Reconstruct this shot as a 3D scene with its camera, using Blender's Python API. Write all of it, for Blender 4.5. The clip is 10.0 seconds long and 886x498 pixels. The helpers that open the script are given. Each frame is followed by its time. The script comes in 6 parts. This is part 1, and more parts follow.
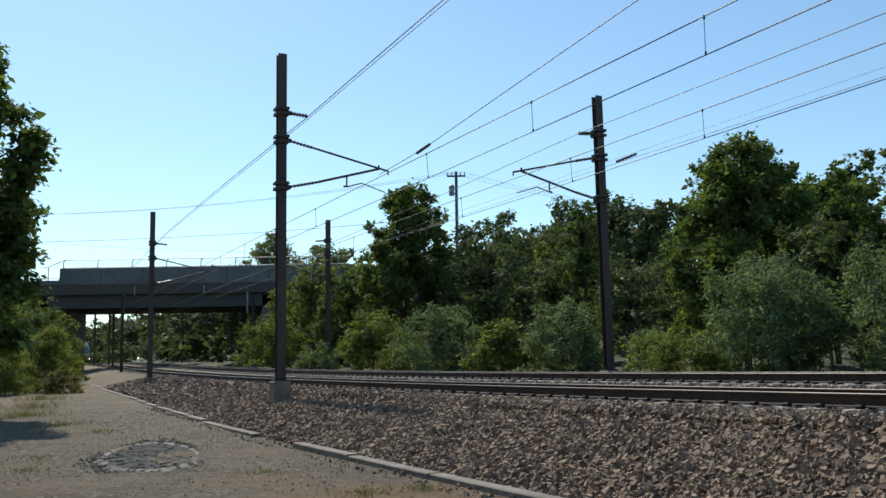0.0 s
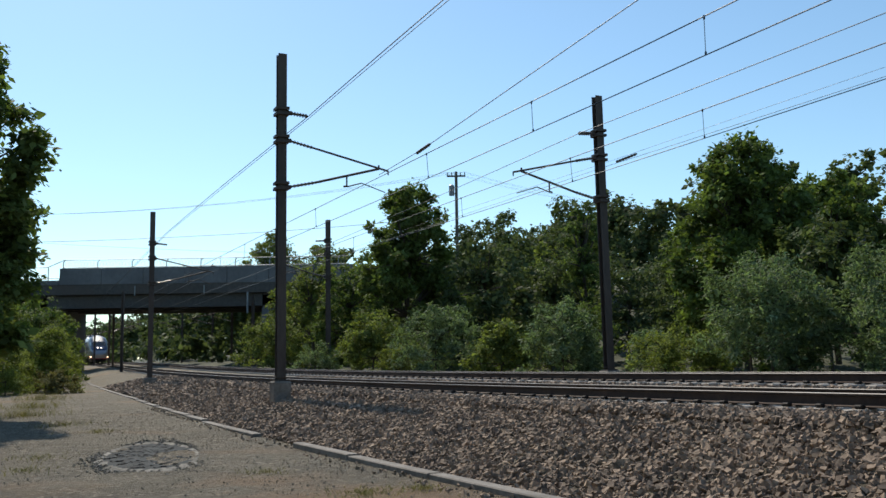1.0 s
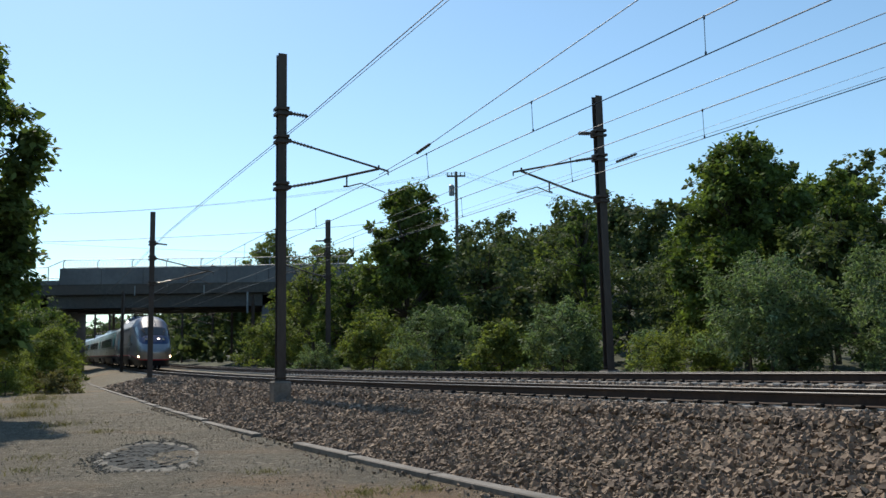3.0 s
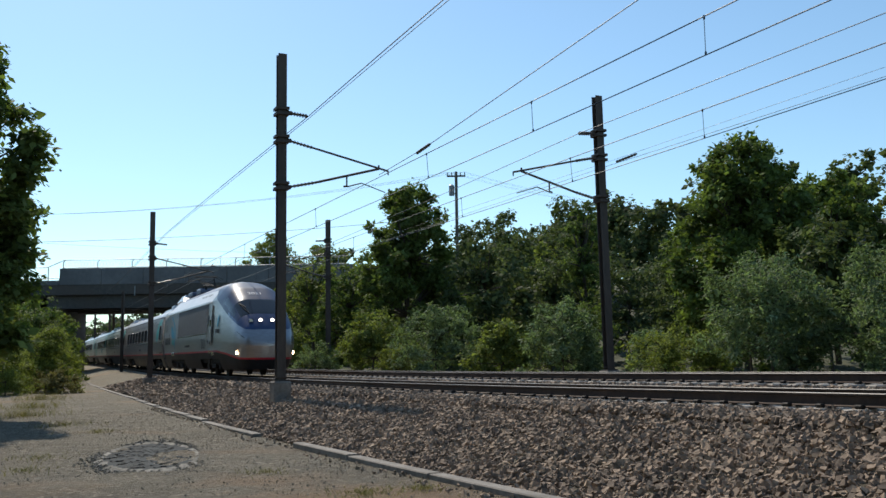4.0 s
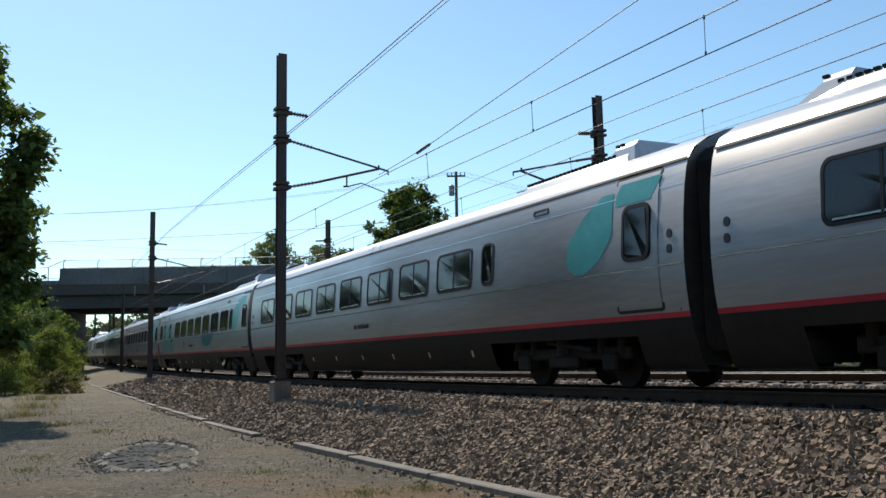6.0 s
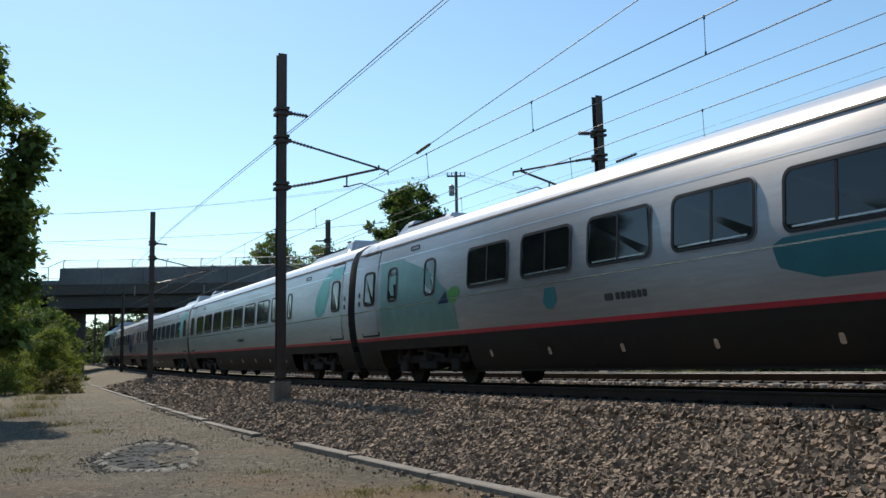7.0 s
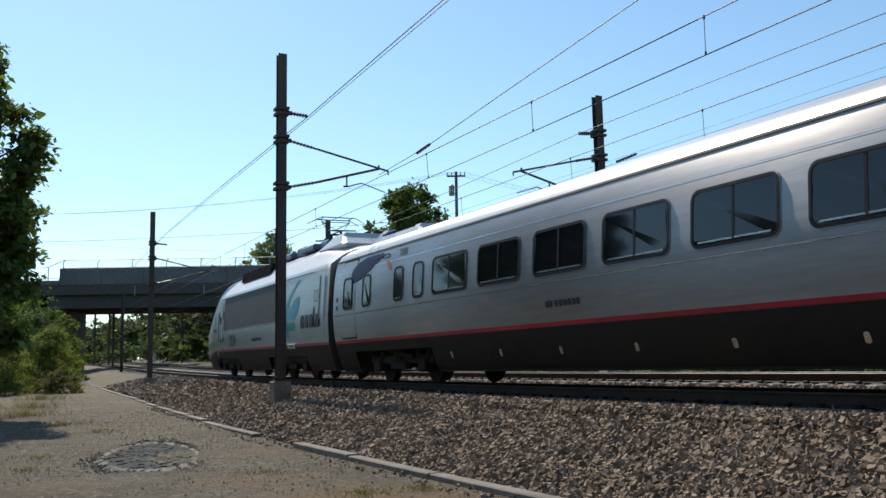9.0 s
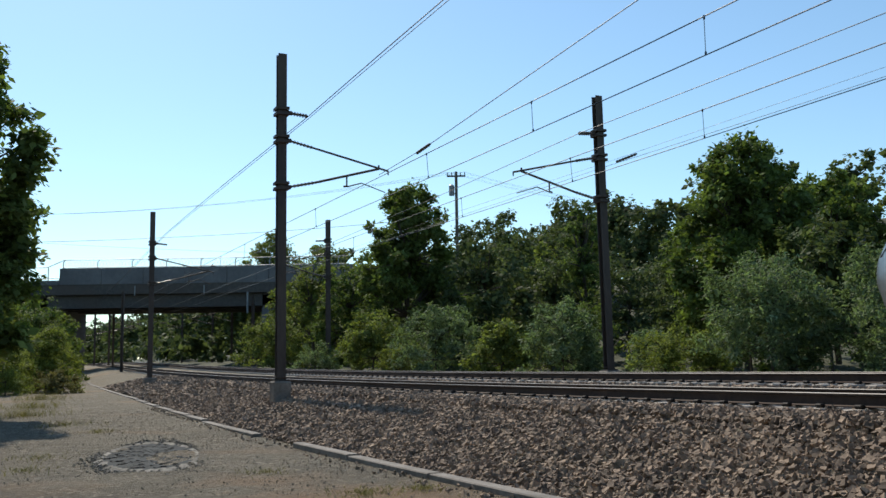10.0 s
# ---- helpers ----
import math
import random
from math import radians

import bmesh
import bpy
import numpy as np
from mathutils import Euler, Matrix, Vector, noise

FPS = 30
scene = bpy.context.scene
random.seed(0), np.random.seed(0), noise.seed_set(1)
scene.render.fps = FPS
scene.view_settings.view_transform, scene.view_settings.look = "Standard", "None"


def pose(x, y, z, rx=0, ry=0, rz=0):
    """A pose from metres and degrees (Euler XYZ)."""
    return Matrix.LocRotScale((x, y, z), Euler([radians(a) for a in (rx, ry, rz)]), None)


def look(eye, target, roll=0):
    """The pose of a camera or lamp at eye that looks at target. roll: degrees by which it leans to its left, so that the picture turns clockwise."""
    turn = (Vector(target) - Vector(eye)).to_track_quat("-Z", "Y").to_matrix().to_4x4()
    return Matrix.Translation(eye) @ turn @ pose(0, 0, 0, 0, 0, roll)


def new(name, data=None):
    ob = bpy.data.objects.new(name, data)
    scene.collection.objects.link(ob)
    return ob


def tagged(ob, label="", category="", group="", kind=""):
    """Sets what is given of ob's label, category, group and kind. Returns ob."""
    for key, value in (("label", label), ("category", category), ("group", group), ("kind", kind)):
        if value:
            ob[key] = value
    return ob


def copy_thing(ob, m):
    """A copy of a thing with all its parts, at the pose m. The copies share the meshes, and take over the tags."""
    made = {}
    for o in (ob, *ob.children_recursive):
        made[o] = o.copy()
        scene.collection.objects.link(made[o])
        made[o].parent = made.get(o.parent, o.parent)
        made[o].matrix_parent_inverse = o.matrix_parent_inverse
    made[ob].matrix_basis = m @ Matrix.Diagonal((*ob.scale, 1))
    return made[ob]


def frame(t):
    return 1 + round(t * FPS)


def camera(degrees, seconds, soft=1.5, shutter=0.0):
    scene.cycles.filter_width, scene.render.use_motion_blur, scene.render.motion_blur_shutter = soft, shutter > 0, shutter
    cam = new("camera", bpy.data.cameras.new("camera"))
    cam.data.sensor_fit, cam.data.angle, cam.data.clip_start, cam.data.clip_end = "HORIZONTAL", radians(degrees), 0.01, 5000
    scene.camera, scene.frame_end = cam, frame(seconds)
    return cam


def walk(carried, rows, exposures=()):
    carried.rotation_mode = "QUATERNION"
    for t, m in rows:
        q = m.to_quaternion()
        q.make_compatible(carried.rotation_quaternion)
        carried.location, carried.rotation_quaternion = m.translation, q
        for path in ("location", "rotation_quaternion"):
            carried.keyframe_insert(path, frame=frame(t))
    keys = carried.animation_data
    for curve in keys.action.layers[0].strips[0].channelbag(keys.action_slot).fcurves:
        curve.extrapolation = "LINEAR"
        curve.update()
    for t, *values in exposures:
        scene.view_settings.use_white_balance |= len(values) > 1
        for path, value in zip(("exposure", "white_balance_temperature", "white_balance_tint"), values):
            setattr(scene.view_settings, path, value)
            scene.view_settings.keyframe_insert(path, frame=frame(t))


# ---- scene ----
cam = camera(48.7, 10.0)
EYE = (0.0, 0.0, 0.384)
TILT, ROLL = radians(6.82), -0.89
VIEW = look(EYE, (0.0, math.cos(TILT), EYE[2] + math.sin(TILT)), ROLL)
walk(cam, [(0.0, VIEW), (10.0, VIEW)], exposures=[(0.0, 0.02), (4.4, 0.02), (5.5, 0.06), (9.3, 0.07), (10.0, 0.06)])

# ---- light ----
SUN_AZ, SUN_EL = -25.6, 46.0      # degrees from +y towards +x, and above the horizon
world = bpy.data.worlds.new("sky")
scene.world = world
world.use_nodes = True
wn = world.node_tree
sky = wn.nodes.new("ShaderNodeTexSky")
sky.sky_type, sky.sun_disc = "NISHITA", False
sky.sun_elevation, sky.sun_rotation = radians(SUN_EL), radians(SUN_AZ % 360)
sky.air_density, sky.dust_density, sky.ozone_density = 1.0, 0.35, 2.5
wn.nodes["Background"].inputs[1].default_value = 0.142
clear = wn.nodes.new("ShaderNodeMix")
clear.data_type, clear.blend_type = "RGBA", "MULTIPLY"
clear.inputs[0].default_value, clear.inputs[7].default_value = 1.0, (0.90, 1.04, 1.02, 1)
wn.links.new(sky.outputs[0], clear.inputs[6])
wn.links.new(clear.outputs[2], wn.nodes["Background"].inputs[0])
sun = new("sun", bpy.data.lights.new("sun", "SUN"))
sun.data.energy, sun.data.angle, sun.data.color = 4.6, radians(0.6), (1.0, 0.91, 0.78)
sd = Vector((math.sin(radians(SUN_AZ)) * math.cos(radians(SUN_EL)), math.cos(radians(SUN_AZ)) * math.cos(radians(SUN_EL)), math.sin(radians(SUN_EL))))
sun.matrix_world = look(sd * 200, (0, 0, 0))

# ---- the line of the track: s metres along it, o metres from its centre towards the camera ----
PSI, NEAR = radians(63.535), 10.978
V, S0 = 38.9316, -196.37 + 0.3     # the train's speed and its nose at 0 s
FAR_TRACK, FAR_LIFT = -4.145, 0.19
STEP = 0.5
SS = np.arange(-900, 700 + STEP, STEP)
KK = np.where((SS < -230) | (SS > 40), 0.0, (1.312 + 0.01167 * SS) / 1000)
TH = np.cumsum(KK) * STEP
i0 = int(np.searchsorted(SS, 0.0))
TH = TH - TH[i0]
CX, CY = np.cumsum(np.cos(TH)) * STEP, np.cumsum(np.sin(TH)) * STEP
CX, CY = CX - CX[i0], CY - CY[i0]
NX, NY = math.sin(PSI), math.cos(PSI)
TX, TY = math.cos(PSI), -math.sin(PSI)


def rise(s):
    """Height of the rails along the line."""
    s = np.clip(s, -190.0, 25.0)
    return 0.0057 * s + 0.1695 * (s / 30) ** 2 + 0.0155 * (s / 30) ** 3


def line(s, o, z=0.0):
    """World x, y, z of a place by the line; z above the rails."""
    s, o = np.asarray(s, float), np.asarray(o, float)
    a, x, y = np.interp(s, SS, TH), np.interp(s, SS, CX), np.interp(s, SS, CY)
    u, w = x + o * np.sin(a), y - o * np.cos(a)
    return np.stack([NX * (NEAR + w) + TX * u, NY * (NEAR + w) + TY * u, z + rise(s) + 0 * u], -1)


def line_pose(s, o, z=0.0):
    """A pose whose +x runs along the line and whose +y points away from the camera's side."""
    p, q = line(s, o, z), line(s + 0.5, o, z)
    f = Vector(q - p)
    f.z = 0
    f.normalize()
    m = Matrix((f, Vector((0, 0, 1)).cross(f), Vector((0, 0, 1)))).transposed().to_4x4()
    return Matrix.Translation(p) @ m


# ---- building helpers ----
def mesh_of(name, verts, faces, smooth=False):
    me = bpy.data.meshes.new(name)
    me.from_pydata([tuple(map(float, v)) for v in verts] if not isinstance(verts, np.ndarray) else verts.tolist(), [], faces if not isinstance(faces, np.ndarray) else faces.tolist())
    if smooth:
        me.polygons.foreach_set("use_smooth", [True] * len(me.polygons))
    me.update()
    return me


def bm_mesh(name, bm, smooth=False):
    me = bpy.data.meshes.new(name)
    bmesh.ops.recalc_face_normals(bm, faces=bm.faces)
    bm.to_mesh(me)
    bm.free()
    if smooth:
        me.polygons.foreach_set("use_smooth", [True] * len(me.polygons))
    return me


def part(name, data, mat, parent=None, label="", m=None):
    """One mesh object, under a thing or a part. data: a mesh or a bmesh."""
    if isinstance(data, bmesh.types.BMesh):
        data = bm_mesh(name, data)
    if mat is not None and not data.materials:
        data.materials.append(mat)
    ob = new(name, data)
    ob.parent = parent
    if m is not None:
        ob.matrix_basis = m
    return tagged(ob, label)


def box(bm, x0, x1, y0, y1, z0, z1, bevel=0.0, m=None):
    r = bmesh.ops.create_cube(bm, size=1.0)
    vs = r["verts"]
    for v in vs:
        v.co = Vector(((x0 + x1) / 2 + v.co.x * (x1 - x0), (y0 + y1) / 2 + v.co.y * (y1 - y0), (z0 + z1) / 2 + v.co.z * (z1 - z0)))
    if bevel:
        es = list({e for v in vs for e in v.link_edges})
        r = bmesh.ops.bevel(bm, geom=es, offset=bevel, segments=1, affect="EDGES")
        vs = list({v for f in r["faces"] for v in f.verts} | {v for v in vs if v.is_valid})
    if m is not None:
        bmesh.ops.transform(bm, matrix=m, verts=vs)
    return vs


def rod(bm, a, b, r, r2=None, seg=8):
    a, b = Vector(a), Vector(b)
    d = b - a
    m = Matrix.Translation((a + b) / 2) @ d.to_track_quat("Z", "Y").to_matrix().to_4x4()
    return bmesh.ops.create_cone(bm, cap_ends=True, segments=seg, radius1=r, radius2=r if r2 is None else r2, depth=d.length, matrix=m)["verts"]


def box_mesh(name, *a, **k):
    bm = bmesh.new()
    box(bm, *a, **k)
    return bm_mesh(name, bm)


def sweep(name, profile, s_list, closed=True, lift=0.0, smooth=False):
    """A profile of (o, z) drawn along the line."""
    n, verts, faces = len(profile), [], []
    for s in s_list:
        for o, z in profile:
            verts.append(line(s, o, z + lift))
    for i in range(len(s_list) - 1):
        for j in range(n if closed else n - 1):
            k = (j + 1) % n
            faces.append((i * n + j, i * n + k, (i + 1) * n + k, (i + 1) * n + j))
    if closed:
        faces += [tuple(range(n))[::-1], tuple((len(s_list) - 1) * n + j for j in range(n))]
    return mesh_of(name, verts, faces, smooth)


def wire_mesh(name, pts, r, seg=5):
    """A thin round wire through the points."""
    verts, faces = [], []
    pts = [Vector(p) for p in pts]
    for i, p in enumerate(pts):
        d = (pts[min(i + 1, len(pts) - 1)] - pts[max(i - 1, 0)]).normalized()
        a = d.cross(Vector((0, 0, 1)) if abs(d.z) < 0.95 else Vector((1, 0, 0))).normalized()
        b = d.cross(a)
        for j in range(seg):
            t = 2 * math.pi * j / seg
            verts.append(p + a * (r * math.cos(t)) + b * (r * math.sin(t)))
    for i in range(len(pts) - 1):
        for j in range(seg):
            k = (j + 1) % seg
            faces.append((i * seg + j, i * seg + k, (i + 1) * seg + k, (i + 1) * seg + j))
    return mesh_of(name, verts, faces, True)


# ---- materials ----
def nodes_of(name):
    mat = bpy.data.materials.new(name)
    mat.use_nodes = True
    nt = mat.node_tree
    return mat, nt, nt.nodes["Principled BSDF"]


def ramp(nt, stops, fac):
    r = nt.nodes.new("ShaderNodeValToRGB")
    el = r.color_ramp.elements
    while len(el) < len(stops):
        el.new(0.5)
    for e, (p, c) in zip(el, stops):
        e.position, e.color = p, (*c, 1)
    nt.links.new(fac, r.inputs[0])
    return r.outputs[0]


def noise_of(nt, scale, detail=4, rough=0.6, vec=None, stretch=None):
    n = nt.nodes.new("ShaderNodeTexNoise")
    n.inputs["Scale"].default_value, n.inputs["Detail"].default_value, n.inputs["Roughness"].default_value = scale, detail, rough
    if vec is None:
        vec = nt.nodes.new("ShaderNodeTexCoord").outputs["Object"]
    if stretch:
        mp = nt.nodes.new("ShaderNodeMapping")
        mp.inputs["Scale"].default_value = stretch
        nt.links.new(vec, mp.inputs[0])
        vec = mp.outputs[0]
    nt.links.new(vec, n.inputs["Vector"])
    return n.outputs["Fac"]


def blend(nt, fac, a, b, mode="MIX"):
    m = nt.nodes.new("ShaderNodeMix")
    m.data_type, m.blend_type = "RGBA", mode
    for k, v in ((0, fac), (6, a), (7, b)):
        if isinstance(v, (int, float)):
            m.inputs[k].default_value = v
        elif isinstance(v, tuple):
            m.inputs[k].default_value = (*v, 1)
        else:
            nt.links.new(v, m.inputs[k])
    return m.outputs[2]


def bump(nt, bsdf, height, strength, dist):
    b = nt.nodes.new("ShaderNodeBump")
    b.inputs["Strength"].default_value, b.inputs["Distance"].default_value = strength, dist
    nt.links.new(height, b.inputs["Height"])
    nt.links.new(b.outputs[0], bsdf.inputs["Normal"])


def surface(name, dark, light, scale, rough=0.7, metal=0.0, big=None, bump_by=0.0, bump_at=0.01, rough_to=None, stretch=None, island=0.0):
    """Grain from dark to light at one scale, broad stains at ten times that size."""
    mat, nt, b = nodes_of(name)
    fine = noise_of(nt, scale, 6, 0.65, stretch=stretch)
    c = ramp(nt, [(0.3, dark), (0.7, light)], fine)
    wide = noise_of(nt, scale / 9, 3, 0.55, stretch=stretch)
    c = blend(nt, ramp(nt, [(0.42, (0, 0, 0)), (0.68, (0.65, 0.65, 0.65))], wide), c, big or tuple(0.7 * v for v in dark))
    if island:
        g = nt.nodes.new("ShaderNodeNewGeometry")
        tone = ramp(nt, [(0.0, (1 - island,) * 3), (1.0, (1.0, 1.0, 1.0))], g.outputs["Random Per Island"])
        c = blend(nt, 1.0, c, tone, "MULTIPLY")
    nt.links.new(c, b.inputs["Base Color"])
    b.inputs["Metallic"].default_value = metal
    if rough_to is None:
        b.inputs["Roughness"].default_value = rough
    else:
        nt.links.new(ramp(nt, [(0.3, (rough,) * 3), (0.7, (rough_to,) * 3)], wide), b.inputs["Roughness"])
    if bump_by:
        bump(nt, b, fine, bump_by, bump_at)
    return mat


def leaf_material(name, dark, light, glow, thin=0.35):
    """Thin leaves: matt with a waxy gloss, and daylight through them."""
    mat, nt, b = nodes_of(name)
    g = nt.nodes.new("ShaderNodeNewGeometry")
    c = ramp(nt, [(0.0, dark), (0.75, light), (1.0, tuple(1.35 * v for v in light))], g.outputs["Random Per Island"])
    wide = noise_of(nt, 0.5, 2, 0.5)
    c = blend(nt, ramp(nt, [(0.35, (0, 0, 0)), (0.7, (0.5, 0.5, 0.5))], wide), c, tuple(0.75 * v for v in dark))
    nt.links.new(c, b.inputs["Base Color"])
    b.inputs["Roughness"].default_value = 0.65
    b.inputs["Specular IOR Level"].default_value = 0.06
    t = nt.nodes.new("ShaderNodeBsdfTranslucent")
    nt.links.new(blend(nt, 1.0, c, glow, "MULTIPLY"), t.inputs[0])
    mix = nt.nodes.new("ShaderNodeMixShader")
    mix.inputs[0].default_value = thin
    nt.links.new(b.outputs[0], mix.inputs[1])
    nt.links.new(t.outputs[0], mix.inputs[2])
    nt.links.new(mix.outputs[0], nt.nodes["Material Output"].inputs[0])
    return mat


def glowing(name, color, strength):
    mat, nt, b = nodes_of(name)
    b.inputs["Base Color"].default_value = (*color, 1)
    b.inputs["Emission Color"].default_value = (*color, 1)
    b.inputs["Emission Strength"].default_value = strength
    return mat


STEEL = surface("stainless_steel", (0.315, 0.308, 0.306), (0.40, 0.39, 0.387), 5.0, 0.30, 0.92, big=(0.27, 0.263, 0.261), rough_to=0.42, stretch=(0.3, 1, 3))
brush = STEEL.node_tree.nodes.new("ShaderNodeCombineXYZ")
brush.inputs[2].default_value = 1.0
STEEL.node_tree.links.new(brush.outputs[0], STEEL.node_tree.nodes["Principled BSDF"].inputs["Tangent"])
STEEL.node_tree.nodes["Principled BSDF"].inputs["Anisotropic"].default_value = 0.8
ROOF_WHITE = surface("pale_roof_paint", (0.56, 0.56, 0.56), (0.66, 0.66, 0.66), 3.0, 0.3, 0.35, big=(0.48, 0.48, 0.48), stretch=(0.5, 1, 2))
WHITE_PAINT = surface("white_body_paint", (0.70, 0.70, 0.70), (0.80, 0.80, 0.80), 3.0, 0.35, 0.0, big=(0.60, 0.60, 0.60), stretch=(0.5, 1, 2))
ROOF_GREY = surface("blue_grey_roof_paint", (0.10, 0.13, 0.20), (0.17, 0.21, 0.30), 3.0, 0.35, 0.1, rough_to=0.5)
CAP = surface("grey_cab_paint", (0.022, 0.034, 0.075), (0.035, 0.052, 0.105), 4.0, 0.3, 0.05, rough_to=0.4)
BLUE = surface("blue_cab_paint", (0.022, 0.045, 0.115), (0.032, 0.062, 0.15), 4.0, 0.25, 0.1, rough_to=0.35)
RED = surface("red_stripe_paint", (0.38, 0.012, 0.03), (0.5, 0.02, 0.045), 4.0, 0.4, 0.0, rough_to=0.5)
SKIRT = surface("charcoal_skirt_paint", (0.012, 0.0125, 0.014), (0.021, 0.021, 0.023), 4.0, 0.5, 0.05, big=(0.03, 0.026, 0.022), rough_to=0.6)
UNDER = surface("grimy_running_gear", (0.015, 0.013, 0.012), (0.04, 0.034, 0.03), 8.0, 0.7, 0.2, bump_by=0.3)
RUBBER = surface("black_rubber", (0.010, 0.010, 0.011), (0.022, 0.022, 0.023), 10.0, 0.7)
GRILLE = surface("grey_grille_mesh", (0.085, 0.082, 0.080), (0.115, 0.112, 0.108), 60.0, 0.65, 0.1)
DEEP_TEAL = surface("deep_teal_film", (0.012, 0.14, 0.17), (0.02, 0.19, 0.22), 3.0, 0.4, 0.1)
FADED_TEAL = surface("faded_teal_film", (0.14, 0.30, 0.28), (0.20, 0.36, 0.33), 3.0, 0.4, 0.5)
TEAL = surface("teal_film", (0.06, 0.36, 0.34), (0.09, 0.46, 0.43), 3.0, 0.4, 0.15)
CYAN = surface("cyan_film", (0.03, 0.27, 0.42), (0.05, 0.38, 0.52), 3.0, 0.4, 0.1)
NAVY = surface("navy_film", (0.008, 0.02, 0.075), (0.014, 0.03, 0.10), 3.0, 0.5, 0.0)
for film_paint in (NAVY, CAP, SKIRT, UNDER):
    film_paint.node_tree.nodes["Principled BSDF"].inputs["Specular IOR Level"].default_value = 0.2
LEAF_FILM = surface("green_film", (0.06, 0.30, 0.03), (0.09, 0.40, 0.04), 3.0, 0.4)
ORANGE = surface("orange_film", (0.62, 0.12, 0.03), (0.75, 0.17, 0.04), 3.0, 0.4)
INK = surface("dark_lettering", (0.02, 0.022, 0.03), (0.035, 0.037, 0.045), 6.0, 0.5)
PALE_INK = surface("pale_lettering", (0.6, 0.6, 0.6), (0.75, 0.75, 0.75), 6.0, 0.5)
GLASS = surface("tinted_window_glass", (0.010, 0.012, 0.014), (0.018, 0.020, 0.022), 0.8, 0.06)
CHROME = surface("bright_trim", (0.65, 0.65, 0.66), (0.8, 0.8, 0.8), 6.0, 0.25, 0.9)
POLE = surface("weathered_pole_steel", (0.045, 0.036, 0.031), (0.085, 0.066, 0.055), 9.0, 0.75, 0.2, big=(0.11, 0.09, 0.075), bump_by=0.15, stretch=(1, 1, 0.25))
INSULATOR = surface("grey_brown_insulator", (0.07, 0.05, 0.042), (0.12, 0.09, 0.075), 12.0, 0.35)
CONCRETE = surface("weathered_concrete", (0.15, 0.132, 0.112), (0.26, 0.235, 0.205), 14.0, 0.9, big=(0.10, 0.09, 0.075), bump_by=0.3)
PALE_CONCRETE = surface("pale_sleeper_concrete", (0.30, 0.265, 0.22), (0.46, 0.415, 0.36), 20.0, 0.9, big=(0.18, 0.145, 0.115), bump_by=0.3)
BRIDGE_CONCRETE = surface("bridge_concrete", (0.12, 0.122, 0.128), (0.17, 0.172, 0.18), 2.5, 0.85, big=(0.095, 0.096, 0.10), bump_by=0.2)
GIRDER = surface("stained_girder", (0.058, 0.053, 0.049), (0.098, 0.089, 0.082), 2.5, 0.85, big=(0.085, 0.064, 0.053))
RAIL = surface("rusted_rail", (0.045, 0.028, 0.02), (0.09, 0.055, 0.038), 12.0, 0.8, 0.2)
RAIL_TOP = surface("polished_rail_head", (0.17, 0.16, 0.15), (0.25, 0.24, 0.23), 8.0, 0.55, 0.6, stretch=(1, 1, 1))
WIRE = surface("dark_wire", (0.03, 0.032, 0.036), (0.06, 0.062, 0.066), 5.0, 0.5, 0.5)
STONE = surface("crushed_ballast_stone", (0.245, 0.168, 0.112), (0.52, 0.39, 0.275), 22.0, 0.9, big=(0.16, 0.115, 0.088), bump_by=0.4, island=0.68)
BARK = surface("bark", (0.05, 0.04, 0.03), (0.12, 0.095, 0.07), 14.0, 0.9, bump_by=0.6, stretch=(1, 1, 0.2))
FENCE = surface("galvanised_fence", (0.22, 0.23, 0.24), (0.32, 0.33, 0.34), 10.0, 0.5, 0.6)
TIMBER = surface("grey_pole_timber", (0.10, 0.085, 0.07), (0.18, 0.155, 0.13), 12.0, 0.85, stretch=(1, 1, 0.15))
LAMP = glowing("headlight_glow", (1.0, 0.84, 0.72), 6.0)
AMBER = glowing("warm_headlight_glow", (1.0, 0.62, 0.36), 14.0)
LENS = surface("clear_lamp_lens", (0.35, 0.37, 0.4), (0.5, 0.52, 0.55), 8.0, 0.1, 0.3)
LEAF_DARK = leaf_material("dark_green_leaves", (0.0754, 0.1000, 0.0355), (0.1702, 0.2219, 0.0681), (1.15, 1.3, 0.6))
LEAF_MID = leaf_material("mid_green_leaves", (0.1003, 0.1206, 0.0405), (0.2208, 0.2620, 0.0787), (1.2, 1.3, 0.6))
LEAF_GREY = leaf_material("silvery_green_leaves", (0.0792, 0.1056, 0.0528), (0.2365, 0.2948, 0.1562), (1.05, 1.25, 0.7), 0.34)
LEAF_BRIGHT = leaf_material("bright_yellow_green_leaves", (0.095, 0.125, 0.035), (0.225, 0.27, 0.075), (1.3, 1.3, 0.6), 0.34)
LEAF_FAR = leaf_material("distant_green_leaves", (0.058, 0.078, 0.036), (0.128, 0.158, 0.068), (1.1, 1.2, 0.7), 0.3)
DRY = leaf_material("dry_grass", (0.11, 0.112, 0.045), (0.24, 0.225, 0.095), (1.1, 1.05, 0.7), 0.3)


